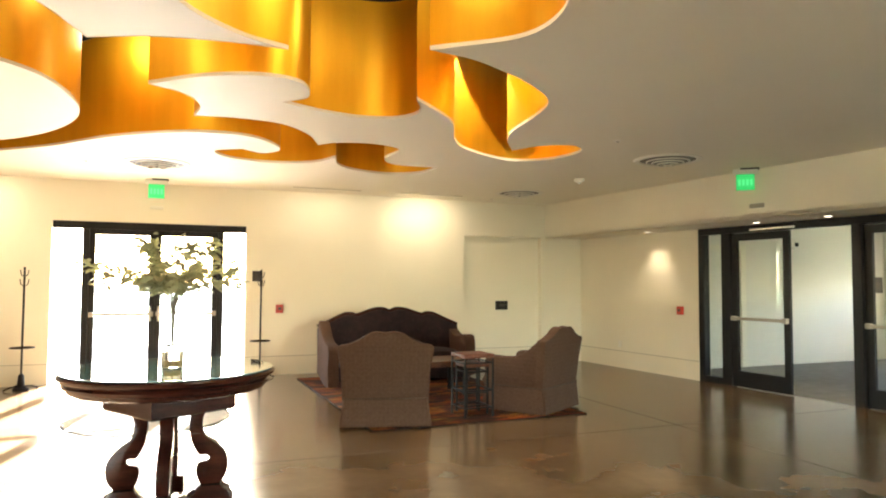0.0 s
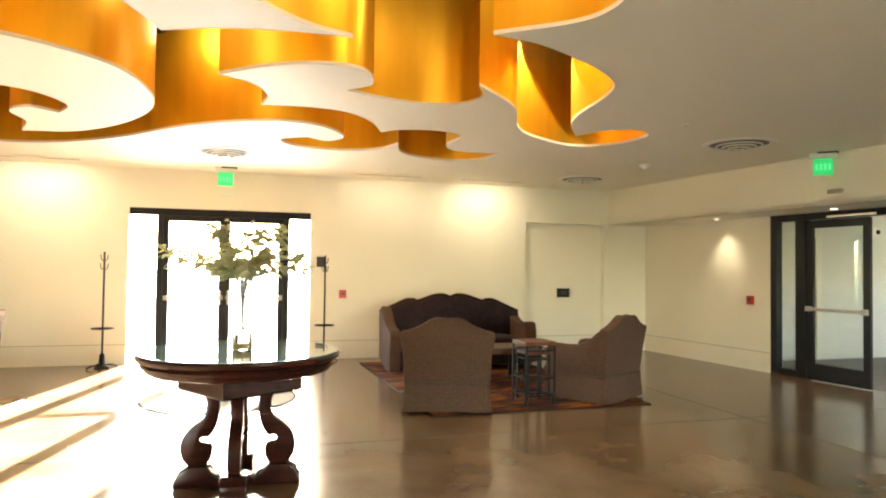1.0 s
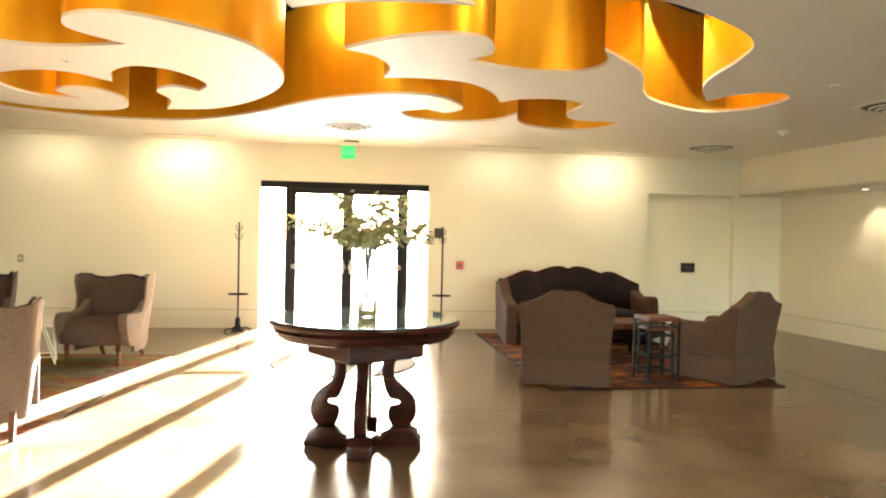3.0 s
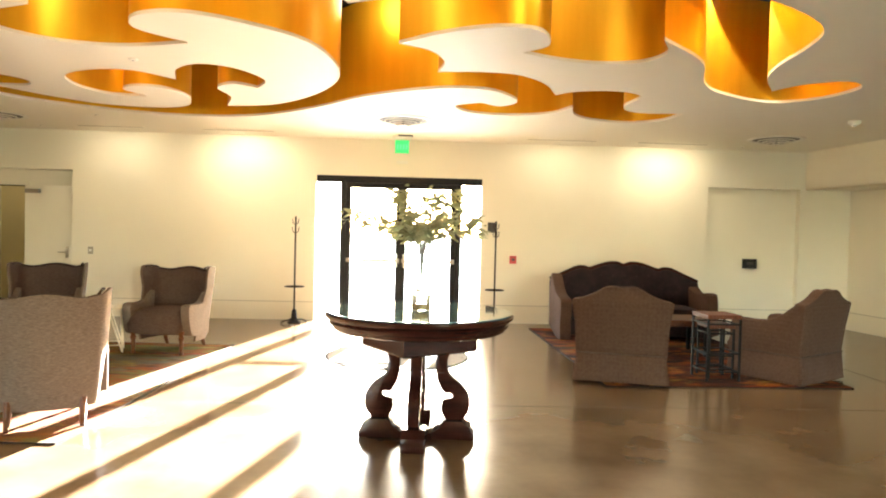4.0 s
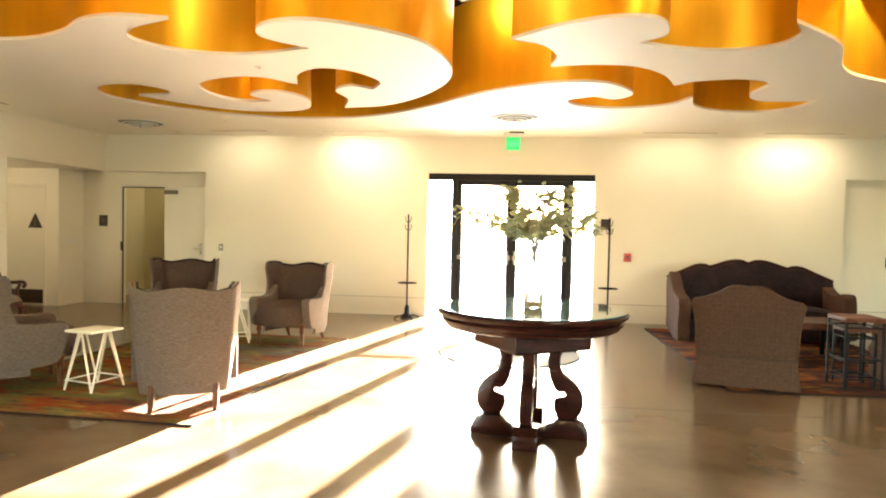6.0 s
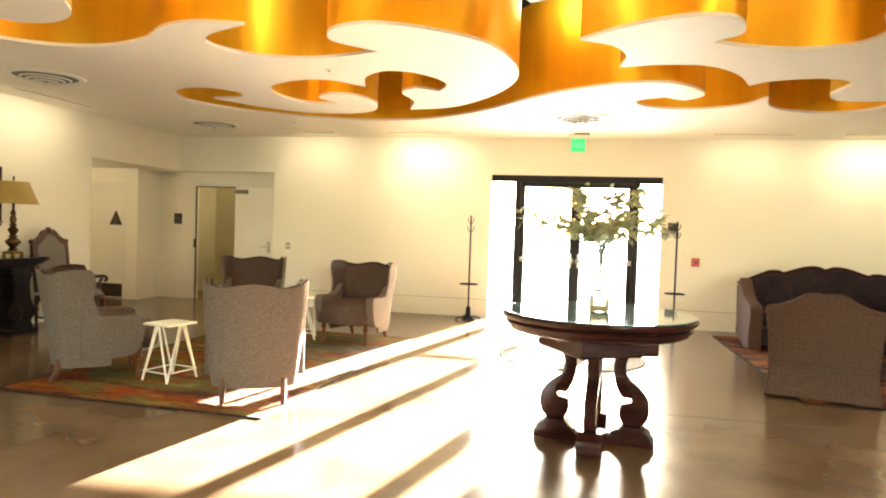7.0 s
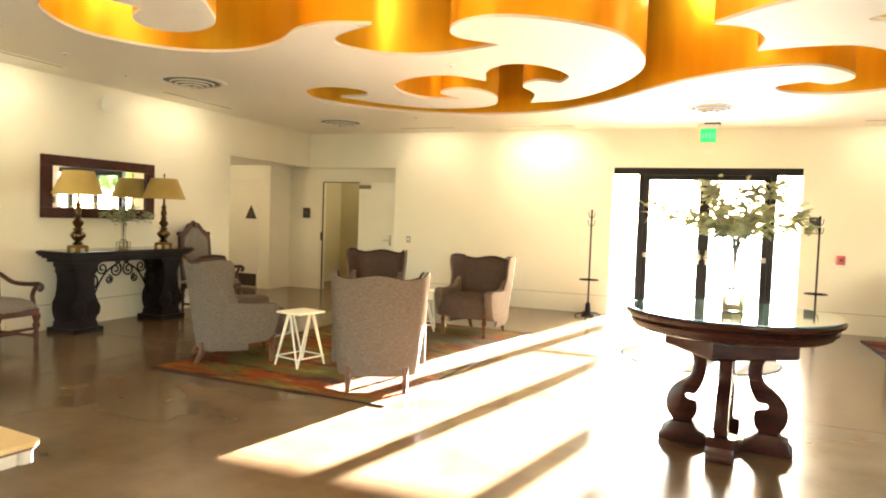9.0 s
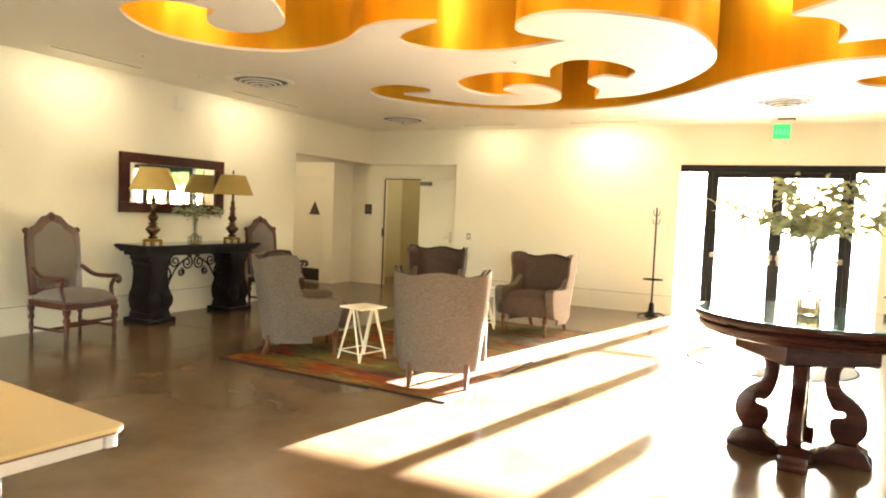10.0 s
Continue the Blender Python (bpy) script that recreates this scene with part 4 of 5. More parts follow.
def skirted_chair(m, label, w=0.96, d=0.80, back_h=0.985, shoulder=0.83):
    """A camel-backed chair with a pleated skirt."""
    e = thing("skirted_armchair", m, label, "armchair", "skirted chairs by the sofa")
    half = w / 2
    side = [(half, shoulder - 0.012), (half * 0.97, shoulder + 0.012), (half * 0.80, shoulder + 0.030), (half * 0.56, back_h - 0.078), (half * 0.38, back_h - 0.022), (half * 0.24, back_h), (half * 0.12, back_h - 0.001)]
    crest = [(-x, z) for x, z in side] + [(0, back_h - 0.007)] + side[::-1]
    top = [tuple(q) for q in spline([Vector(q) for q in crest], step=5)]
    waist = half * 0.90
    prof = [(-waist, 0.28)] + [(-half * 0.93, 0.60)] + top + [(half * 0.93, 0.60), (waist, 0.28)]
    tilt = pose(0, d / 2 - 0.02, 0.28, -7, 0, 0) @ pose(0, 0, -0.28)
    part("backrest", slab(prof, -0.115, 0.0, tilt), M_CHECK, e, smooth=True, bevel=0.02)
    part("piping", tube([tilt @ Vector((x, -0.005, z)) for x, z in prof], 0.009, 6), M_CHECK, e, smooth=True)
    sk = bmesh.new()
    n = 40
    path = [(-1, 1), (-1, -1), (1, -1), (1, 1)]
    lo, hi = [], []
    pts = []
    for (ax, ay), (bx, by) in zip(path, path[1:] + path[:1]):
        for i in range(n):
            t = i / n
            pts.append((ax + (bx - ax) * t, ay + (by - ay) * t, t))
    for x, y, t in pts:
        fold = 0.006 * math.sin(t * 2 * math.pi * 3) - (0.03 if min(t, 1 - t) < 0.02 else 0)
        lo.append(sk.verts.new((x * (waist + 0.035 + fold), y * (d / 2 + 0.025 + fold), 0.014)))
        hi.append(sk.verts.new((x * waist, y * (d / 2 - 0.005), 0.30)))
    for i in range(len(pts)):
        j = (i + 1) % len(pts)
        sk.faces.new((lo[i], lo[j], hi[j], hi[i]))
    sk.faces.new(hi)
    part("skirt", sk, M_CHECK, e, "box-pleated fabric skirt", smooth=True)
    part("welt", tube([(x * (waist + 0.002), y * (d / 2), 0.30) for x, y, t in pts] + [(-waist, d / 2, 0.30)], 0.009, 5), M_TWEED_DARK, e, "dark seam welt")
    part("seat", cushion(w - 0.26, d - 0.10, 0.17, 0.04, pose(0, -0.06, 0.31)), M_CHECK, e, smooth=True)
    arm_prof = [tuple(q) for q in spline([Vector(q) for q in ((d / 2 - 0.03, 0.29), (-d / 2 + 0.02, 0.29), (-d / 2, 0.42), (-d / 2 + 0.005, 0.58), (-d / 2 + 0.07, 0.635), (-0.14, 0.635), (0.04, 0.655), (0.16, 0.71), (0.27, 0.80), (d / 2 - 0.03, 0.865))], step=4)]
    for s in (-1, 1):
        part("arm", slab(arm_prof, -0.065, 0.065, pose(s * (waist - 0.065), 0, 0, 0, 0, 90)), M_CHECK, e, smooth=True, bevel=0.028)
    return e


skirted_chair(pose(3.515, 7.05, 0.013, 0, 0, 163.5), "taupe checked armchair with camel back and skirt on the rug", w=0.98)
skirted_chair(pose(5.40, 7.18, 0.013, 0, 0, 212), "taupe checked armchair with camel back and skirt on the rug")


def sofa(m, w=2.30, d=0.92):
    e = thing("sofa", m, "dark tufted camel-back sofa with carved wooden crest rail", "sofa")
    half = w / 2
    crest = [(-half, 0.78), (-half * 0.82, 0.87), (-half * 0.64, 0.962), (-half * 0.53, 0.968), (-half * 0.46, 0.950), (-half * 0.24, 1.032), (-half * 0.10, 1.046), (0, 1.012), (half * 0.10, 1.046), (half * 0.24, 1.032), (half * 0.46, 0.950), (half * 0.53, 0.968), (half * 0.64, 0.962), (half * 0.82, 0.87), (half, 0.78)]
    top = [tuple(q) for q in spline([Vector(q) for q in crest], step=5)]
    tilt = pose(0, d / 2 - 0.02, 0.25, -8, 0, 0) @ pose(0, 0, -0.25)
    part("backrest", slab([(-half, 0.10)] + top + [(half, 0.10)], -0.16, 0.0, tilt), M_VELVET, e, smooth=True, bevel=0.02)
    part("crest_rail", tube([tilt @ Vector((x, -0.10, z + 0.012)) for x, z in top], 0.040, 8), M_MAHOG, e, "dark carved wooden crest rail", smooth=True)
    bb = bmesh.new()
    bmesh.ops.create_icosphere(bb, subdivisions=1, radius=0.014)
    first = part("button", bb, M_VELVET, e)
    first.matrix_basis = tilt @ pose(0, -0.165, 0.72)
    for r in range(3):
        for c in range(10):
            x = (-half + 0.22) + (w - 0.44) * (c + 0.5 * (r % 2)) / 10
            z = 0.58 + 0.14 * r
            if z < 0.8 or abs(x) < half * 0.62:
                ob = new("button", first.data)
                ob.parent = e
                ob.matrix_basis = tilt @ pose(x, -0.165, z)
    part("base", box(-half + 0.06, half - 0.06, -d / 2 + 0.06, d / 2 - 0.06, 0.05, 0.28), M_VELVET, e, bevel=0.02)
    for i in range(3):
        cw = (w - 0.40) / 3
        part("seat_cushion", cushion(cw - 0.01, d - 0.20, 0.17, 0.03, pose(-cw + i * cw, -0.06, 0.28)), M_VELVET, e, smooth=True)
    arm_prof = [tuple(q) for q in spline([Vector(q) for q in ((d / 2 - 0.02, 0.03), (-d / 2 + 0.02, 0.03), (-d / 2, 0.30), (-d / 2 - 0.01, 0.54), (-d / 2 + 0.06, 0.645), (-0.10, 0.65), (0.10, 0.70), (0.28, 0.80), (d / 2 - 0.02, 0.86))], step=4)]
    for s in (-1, 1):
        part("arm", slab(arm_prof, -0.085, 0.085, pose(s * (half - 0.075), 0, 0, 0, s * 8, 90)), M_CHECK, e, "taupe woven outer arm", smooth=True, bevel=0.035)
    for x in (-half + 0.12, half - 0.12):
        for y in (-d / 2 + 0.1, d / 2 - 0.1):
            part("leg", lathe([(0.025, 0.0), (0.04, 0.05), (0.04, 0.06)], 12, m=pose(x, y, 0)), M_WALNUT, e)
    return e


sofa(pose(4.57, 9.92, 0.013, 0, 0, -2))


def nest_table(m, s, h, label):
    e = thing("side_table", m, label, "side table", "nested side tables")
    part("tabletop", box(-s / 2, s / 2, -s / 2, s / 2, h - 0.045, h), M_OAK, e, "thick red-brown timber top", bevel=0.005)
    for x in (-1, 1):
        for y in (-1, 1):
            part("leg", box(x * (s / 2 - 0.012) - 0.011, x * (s / 2 - 0.012) + 0.011, y * (s / 2 - 0.012) - 0.011, y * (s / 2 - 0.012) + 0.011, 0, h - 0.045), M_IRON, e)
    for z in (0.10, h * 0.42, h - 0.10):
        st = bmesh.new()
        for k in (-1, 1):
            add_box(st, -s / 2 + 0.02, s / 2 - 0.02, k * (s / 2 - 0.012) - 0.008, k * (s / 2 - 0.012) + 0.008, z - 0.008, z + 0.008)
            add_box(st, k * (s / 2 - 0.012) - 0.0078, k * (s / 2 - 0.012) + 0.0078, -s / 2 + 0.02, s / 2 - 0.02, z - 0.0078, z + 0.0078)
        part("stretcher", st, M_IRON, e)
    return e


nest_table(pose(4.535, 7.00, 0.013, 0, 0, 2), 0.37, 0.70, "timber-topped side table on a black iron frame")
nest_table(pose(4.585, 7.12, 0.013, 0, 0, 2), 0.29, 0.58, "smaller timber-topped table nested under another one")


def coffee_table(m):
    e = thing("coffee_table", m, "low timber coffee table on black iron legs before the sofa", "coffee table")
    part("tabletop", box(-0.5, 0.5, -0.32, 0.32, 0.38, 0.46), M_LEGWOOD, e, bevel=0.006)
    for x in (-0.45, 0.45):
        for y in (-0.27, 0.27):
            part("leg", box(x - 0.02, x + 0.02, y - 0.02, y + 0.02, 0, 0.38), M_IRON, e)
    return e


coffee_table(pose(4.55, 8.55, 0.013))


def sawhorse_table(m, label):
    """Small table on two A-shaped pairs of rods."""
    e = thing("sawhorse_side_table", m, label, "side table", "small metal tables on the rug")
    part("tabletop", box(-0.175, 0.175, -0.155, 0.155, 0.505, 0.524), M_CREAMMETAL, e, bevel=0.005)
    feet = [(-0.175, -0.155), (0.175, -0.155), (0.175, 0.155), (-0.175, 0.155)]
    for (ax, ay), (bx, by) in zip(feet, feet[1:] + feet[:1]):
        mx, my = (ax + bx) / 2 * 0.86, (ay + by) / 2 * 0.86
        for k, (fx, fy) in ((-1, (ax, ay)), (1, (bx, by))):
            gx, gy = (bx - ax) * 0.05 * k, (by - ay) * 0.05 * k
            part("leg", tube([(mx + gx, my + gy, 0.506), (fx, fy, 0.0)], 0.0095, 8), M_CREAMMETAL, e, smooth=True)
        part("spreader", tube([(ax * 0.98, ay * 0.98, 0.085), (bx * 0.98, by * 0.98, 0.085)], 0.007, 6), M_CREAMMETAL, e)
    return e


sw = sawhorse_table(pose(-2.50, 5.52, 0.013, 0, 0, 76), "cream metal side table with A-shaped rod legs on the rug")
copy_thing(sw, pose(-2.30, 8.05, 0.013, 0, 0, 20))


def drum_stool(m):
    e = thing("wire_stool", m, "small round wire stool with dark top between the chairs", "stool")
    part("top", lathe([(0.14, 0.44), (0.15, 0.45), (0.15, 0.47), (0.14, 0.48)], 24), M_IRON, e, smooth=True)
    for k in range(8):
        a = 2 * math.pi * k / 8
        part("wire", tube([(0.13 * math.cos(a), 0.13 * math.sin(a), 0.44), (0.07 * math.cos(a + 0.6), 0.07 * math.sin(a + 0.6), 0.22), (0.14 * math.cos(a + 1.2), 0.14 * math.sin(a + 1.2), 0.0)], 0.006, 6), M_BRASS, e)
    return e


drum_stool(pose(-2.32, 7.55, 0.013))


# ---- carved high-backed chairs ----
def throne_chair(m):
    e = thing("carved_armchair", m, "carved walnut high-backed armchair with zigzag upholstery by the wall", "armchair", "carved chairs by the wall")
    bw = 0.29
    tilt = pose(0, 0.27, 0.45, -7, 0, 0) @ pose(0, 0, -0.45)
    half = [(bw, 0.46), (bw + 0.01, 0.85), (bw + 0.005, 1.10), (bw - 0.06, 1.165), (0.17, 1.20), (0.10, 1.275), (0.03, 1.30)]
    crest = [tuple(q) for q in spline([Vector(q) for q in half], step=4)]
    outl = crest + [(0, 1.325)] + [(-x, z) for x, z in crest[::-1]]
    inn = [(x * 0.77, 0.53 + (z - 0.46) * 0.815) for x, z in outl]
    fr = bmesh.new()
    vs = []
    for y in (-0.025, 0.025):
        vs.append(([fr.verts.new(tilt @ Vector((x, y, z))) for x, z in outl], [fr.verts.new(tilt @ Vector((x, y, z))) for x, z in inn]))
    n = len(outl)
    for i in range(n - 1):
        for (o, q), s in zip(vs, (1, -1)):
            fc = (o[i], o[i + 1], q[i + 1], q[i])
            fr.faces.new(fc if s > 0 else fc[::-1])
        fr.faces.new((vs[0][0][i], vs[1][0][i], vs[1][0][i + 1], vs[0][0][i + 1]))
        fr.faces.new((vs[0][1][i], vs[0][1][i + 1], vs[1][1][i + 1], vs[1][1][i]))
    add_box(fr, -bw * 0.9, bw * 0.9, -0.024, 0.024, 0.46, 0.55, tilt)
    for x in (-1, 1):
        bmesh.ops.create_icosphere(fr, subdivisions=2, radius=0.035, matrix=tilt @ pose(x * bw, 0, 1.13))
    bmesh.ops.create_icosphere(fr, subdivisions=2, radius=0.045, matrix=tilt @ pose(0, -0.01, 1.265))
    part("back_frame", fr, M_WALNUT, e, smooth=True)
    part("back_pad", slab([(x * 0.99, z) for x, z in inn], -0.035, 0.02, tilt), M_ZIG, e, "zigzag woven back pad", smooth=True, bevel=0.01)
    part("seat", cushion(0.60, 0.56, 0.11, 0.03, pose(0, -0.02, 0.39)), M_ZIG, e, "zigzag woven seat", smooth=True)
    rail = bmesh.new()
    for a in (-0.27, 0.27):
        add_box(rail, -0.30, 0.30, a - 0.02, a + 0.02, 0.35, 0.42)
    for a in (-0.28, 0.28):
        add_box(rail, a - 0.02, a + 0.02, -0.25, 0.25, 0.351, 0.419)
    part("seat_rail", rail, M_WALNUT, e, bevel=0.004)
    for x in (-0.28, 0.28):
        part("leg", turned_leg(0.36, 0.036, x, -0.27), M_WALNUT, e, smooth=True)
        part("leg", turned_leg(0.36, 0.030, x, 0.27), M_WALNUT, e, smooth=True)
        part("arm", tube(spline([Vector(q) for q in ((x, 0.25, 0.74), (x * 1.08, 0.08, 0.66), (x * 1.10, -0.12, 0.655), (x * 1.10, -0.27, 0.665), (x * 1.10, -0.31, 0.63), (x * 1.10, -0.28, 0.60))], step=5), 0.024, 8), M_WALNUT, e, smooth=True)
        part("arm_post", tube(spline([Vector(q) for q in ((x * 1.08, -0.24, 0.64), (x * 1.04, -0.20, 0.54), (x, -0.25, 0.40))], step=5), 0.022, 8), M_WALNUT, e, smooth=True)
        part("stretcher", tube([(x, -0.26, 0.13), (x, 0.26, 0.13)], 0.016, 8), M_WALNUT, e, smooth=True)
    part("stretcher", tube([(-0.27, 0.0, 0.13), (0.27, 0.0, 0.13)], 0.016, 8), M_WALNUT, e, smooth=True)
    part("stretcher", tube([(-0.27, -0.26, 0.21), (0.27, -0.26, 0.21)], 0.016, 8), M_WALNUT, e, smooth=True)
    return e


tc1 = throne_chair(pose(-5.48, 4.53, 0, 0, 0, 92))
copy_thing(tc1, pose(-5.52, 7.80, 0, 0, 0, 88))


# ---- console with lamps and mirror ----
def console(m, length=1.94, depth=0.56, h=0.95):
    """Runs along y; its front faces +x."""
    e = thing("console_table", m, "black-brown carved console table with scrolled iron stretcher", "console table")
    tp = bmesh.new()
    for z0, z1, o in (((h - 0.13, h - 0.085, 0.10), (h - 0.085, h - 0.06, 0.05), (h - 0.06, h - 0.035, 0.02), (h - 0.035, h, 0.0))):
        add_box(tp, -depth / 2 + o * 0.5, depth / 2 - o, -length / 2 + o, length / 2 - o, z0, z1)
    part("tabletop", tp, M_BLACKWOOD, e, bevel=0.006)
    part("glass_sheet", box(-depth / 2 + 0.02, depth / 2 - 0.02, -length / 2 + 0.02, length / 2 - 0.02, h, h + 0.006), mat("dark_glass_sheet", (0.02, 0.02, 0.02), 0.04, var=0.05, bump=0), e, "polished glass sheet")
    half = [(0.215, 0.0), (0.215, 0.07), (0.19, 0.09), (0.195, 0.12), (0.17, 0.14), (0.20, 0.20), (0.215, 0.28), (0.205, 0.36), (0.165, 0.42), (0.15, 0.50), (0.14, 0.60), (0.15, 0.68), (0.18, 0.71), (0.165, 0.74), (0.20, 0.78), (0.20, 0.83)]
    outl = half + [(-x, z) for x, z in half[::-1]]
    for s in (-1, 1):
        y = s * (length / 2 - 0.30)
        ped = slab([(0.84 * x, z) for x, z in outl], -0.17, 0.17, pose(0, y, 0, 0, 0, 90))
        part("pedestal", ped, M_BLACKWOOD, e, smooth=True, bevel=0.012)
        part("plinth", box(-0.22, 0.22, y - 0.205, y + 0.205, 0, 0.06), M_BLACKWOOD, e, bevel=0.01)
        for f in (-1, 1):
            part("volute", lathe([(0.10, -0.012), (0.11, 0.0), (0.085, 0.012), (0.04, 0.02)], 24, m=pose(0.172, y + f * 0.09, 0.27, 0, 90, 0)), M_BLACKWOOD, e, smooth=True)

    def scroll(cy, cz, r, turns, start, hand):
        pts = []
        for i in range(36):
            t = i / 35
            a = start + hand * turns * 2 * math.pi * t
            pts.append((0.0, cy + r * (1 - 0.78 * t) * math.cos(a), cz + r * (1 - 0.78 * t) * math.sin(a)))
        return pts
    for s in (-1, 1):
        part("iron_brace", tube(spline([Vector(q) for q in ((0, s * 0.53, 0.31), (0, s * 0.43, 0.38), (0, s * 0.36, 0.52), (0, s * 0.24, 0.68), (0, s * 0.03, 0.80))], step=6), 0.010, 6), M_IRON, e, smooth=True)
        for cy, cz, r, hand in ((0.46, 0.56, 0.105, 1), (0.30, 0.725, 0.085, -1), (0.10, 0.70, 0.095, 1), (0.43, 0.735, 0.075, -1), (0.20, 0.58, 0.055, 1)):
            part("iron_scroll", tube(scroll(s * cy, cz, r, 1.6, 1.57, hand * s), 0.010, 6), M_IRON, e, smooth=True)
    return e


console(pose(-5.73, 6.38, 0))


def table_lamp(m):
    e = thing("table_lamp", m, "turned dark brass table lamp with mustard linen shade", "table lamp", "lamps on the console")
    part("base", lathe([(0.11, 0.035), (0.115, 0.05), (0.10, 0.065), (0.05, 0.075)], 4, m=pose(0, 0, 0, 0, 0, 45)), M_BRASS, e, "square brass base")
    for x in (-1, 1):
        for y in (-1, 1):
            part("foot", lathe([(0.02, 0.0), (0.022, 0.02), (0.016, 0.04)], 10, m=pose(x * 0.065, y * 0.065, 0)), M_BRASS, e)
    part("stem", lathe([(0.035, 0.065), (0.06, 0.09), (0.03, 0.11), (0.045, 0.125), (0.085, 0.175), (0.085, 0.195), (0.035, 0.24), (0.06, 0.255), (0.03, 0.27), (0.058, 0.32), (0.06, 0.335), (0.028, 0.38), (0.048, 0.395), (0.026, 0.41), (0.04, 0.46), (0.022, 0.52), (0.034, 0.535), (0.015, 0.58), (0.012, 0.70)], 20), M_DKBRASS, e, smooth=True)
    sh = bmesh.new()
    lathe([(0.275, 0.655), (0.165, 0.925), (0.161, 0.925), (0.271, 0.655)], 32, sh)
    sh.faces.ensure_lookup_table()
    bmesh.ops.delete(sh, geom=[f for f in sh.faces if len(f.verts) > 4], context="FACES")
    part("shade", sh, M_SHADE, e, "mustard linen shade", smooth=True)
    part("finial", lathe([(0.006, 0.69), (0.006, 0.945), (0.014, 0.96), (0.008, 0.985), (0.003, 0.995)], 10), M_DKBRASS, e)
    return e


tl = table_lamp(pose(-5.62, 5.64, 0.957))
copy_thing(tl, pose(-5.68, 7.02, 0.957))
vase_with_branches(pose(-5.68, 6.35, 0.957), "small glass vase with leafy branches on the console", 0.72, 11, 22, 11, (0.32, 0.17))

mir = thing("wall_mirror", pose(XL + 0.05, 6.31, 1.70, 0, 0, -3.0), "rectangular mirror in a broad dark mahogany frame", "mirror")
fb = bmesh.new()
for z0, z1 in ((0.245, 0.37), (-0.37, -0.245)):
    add_box(fb, 0.004, 0.045, -0.81, 0.81, z0, z1)
for y0, y1 in ((-0.81, -0.675), (0.675, 0.81)):
    add_box(fb, 0.004, 0.045, y0, y1, -0.245, 0.245)
part("mirror_frame", fb, mat("dark_red_mahogany_frame", (0.050, 0.014, 0.009), 0.4, var=0.3, fine=50, spec=0.12), mir, bevel=0.006)
part("mirror_glass", box(0.006, 0.016, -0.68, 0.68, -0.25, 0.25), mat("silvered_mirror", (0.86, 0.87, 0.86), 0.02, metal=1.0, var=0.0, bump=0, spread=0.005), mir, "bevelled mirror glass")


# ---- coat stands ----
def coat_stand(m):
    e = thing("coat_stand", m, "slim black metal coat stand with umbrella ring by the entrance", "coat stand", "coat stands by the entrance")
    part("pole", tube([(0, 0, 0.05), (0, 0, 1.70)], 0.014, 10), M_IRON, e, smooth=True)
    part("base", lathe([(0.10, 0.0), (0.10, 0.02), (0.05, 0.04), (0.035, 0.20), (0.02, 0.22)], 20), M_IRON, e, smooth=True)
    for k in range(4):
        a = math.pi / 2 * k + 0.4
        part("foot", tube(spline([Vector(q) for q in ((0.04 * math.cos(a), 0.04 * math.sin(a), 0.05), (0.14 * math.cos(a), 0.14 * math.sin(a), 0.045), (0.22 * math.cos(a), 0.22 * math.sin(a), 0.012))], step=4), 0.012, 6), M_IRON, e, smooth=True)
    for z, n, r in ((1.60, 4, 0.05), (1.47, 4, 0.055)):
        for k in range(n):
            a = math.pi / 2 * k + z
            part("hook", tube(spline([Vector(q) for q in ((0, 0, z - 0.03), (r * 0.7 * math.cos(a), r * 0.7 * math.sin(a), z - 0.015), (r * math.cos(a), r * math.sin(a), z + 0.06))], step=4), 0.006, 6), M_IRON, e)
    part("umbrella_ring", tube([(0.15 * math.cos(2 * math.pi * i / 28), 0.15 * math.sin(2 * math.pi * i / 28), 0.58) for i in range(29)], 0.008, 6), M_IRON, e, smooth=True)
    part("ring_bar", tube([(-0.15, 0, 0.58), (0.15, 0, 0.58)], 0.006, 6), M_IRON, e)
    return e


cs = coat_stand(pose(-0.585, 10.80, 0, 0, 0, 10))
copy_thing(cs, pose(2.63, 10.88, 0, 0, 0, -20))

# ---- folding table near the camera ----
ft = thing("work_table", pose(-0.785, 1.445, 0, 0, 0, -6.5), "butter-coloured laminate table with pale metal apron", "table")


def rounded_sheet(x0, x1, y0, y1, z0, z1, r):
    """A flat sheet with rounded corners."""
    bm = bmesh.new()
    rim = []
    for cx, cy, a0 in ((x1 - r, y1 - r, 0), (x0 + r, y1 - r, 90), (x0 + r, y0 + r, 180), (x1 - r, y0 + r, 270)):
        rim += [(cx + r * math.cos(radians(a0 + 15 * k)), cy + r * math.sin(radians(a0 + 15 * k))) for k in range(7)]
    lo, hi = [bm.verts.new((x, y, z0)) for x, y in rim], [bm.verts.new((x, y, z1)) for x, y in rim]
    bm.faces.new(lo[::-1])
    bm.faces.new(hi)
    for i in range(len(rim)):
        j = (i + 1) % len(rim)
        bm.faces.new((lo[i], lo[j], hi[j], hi[i]))
    return bm


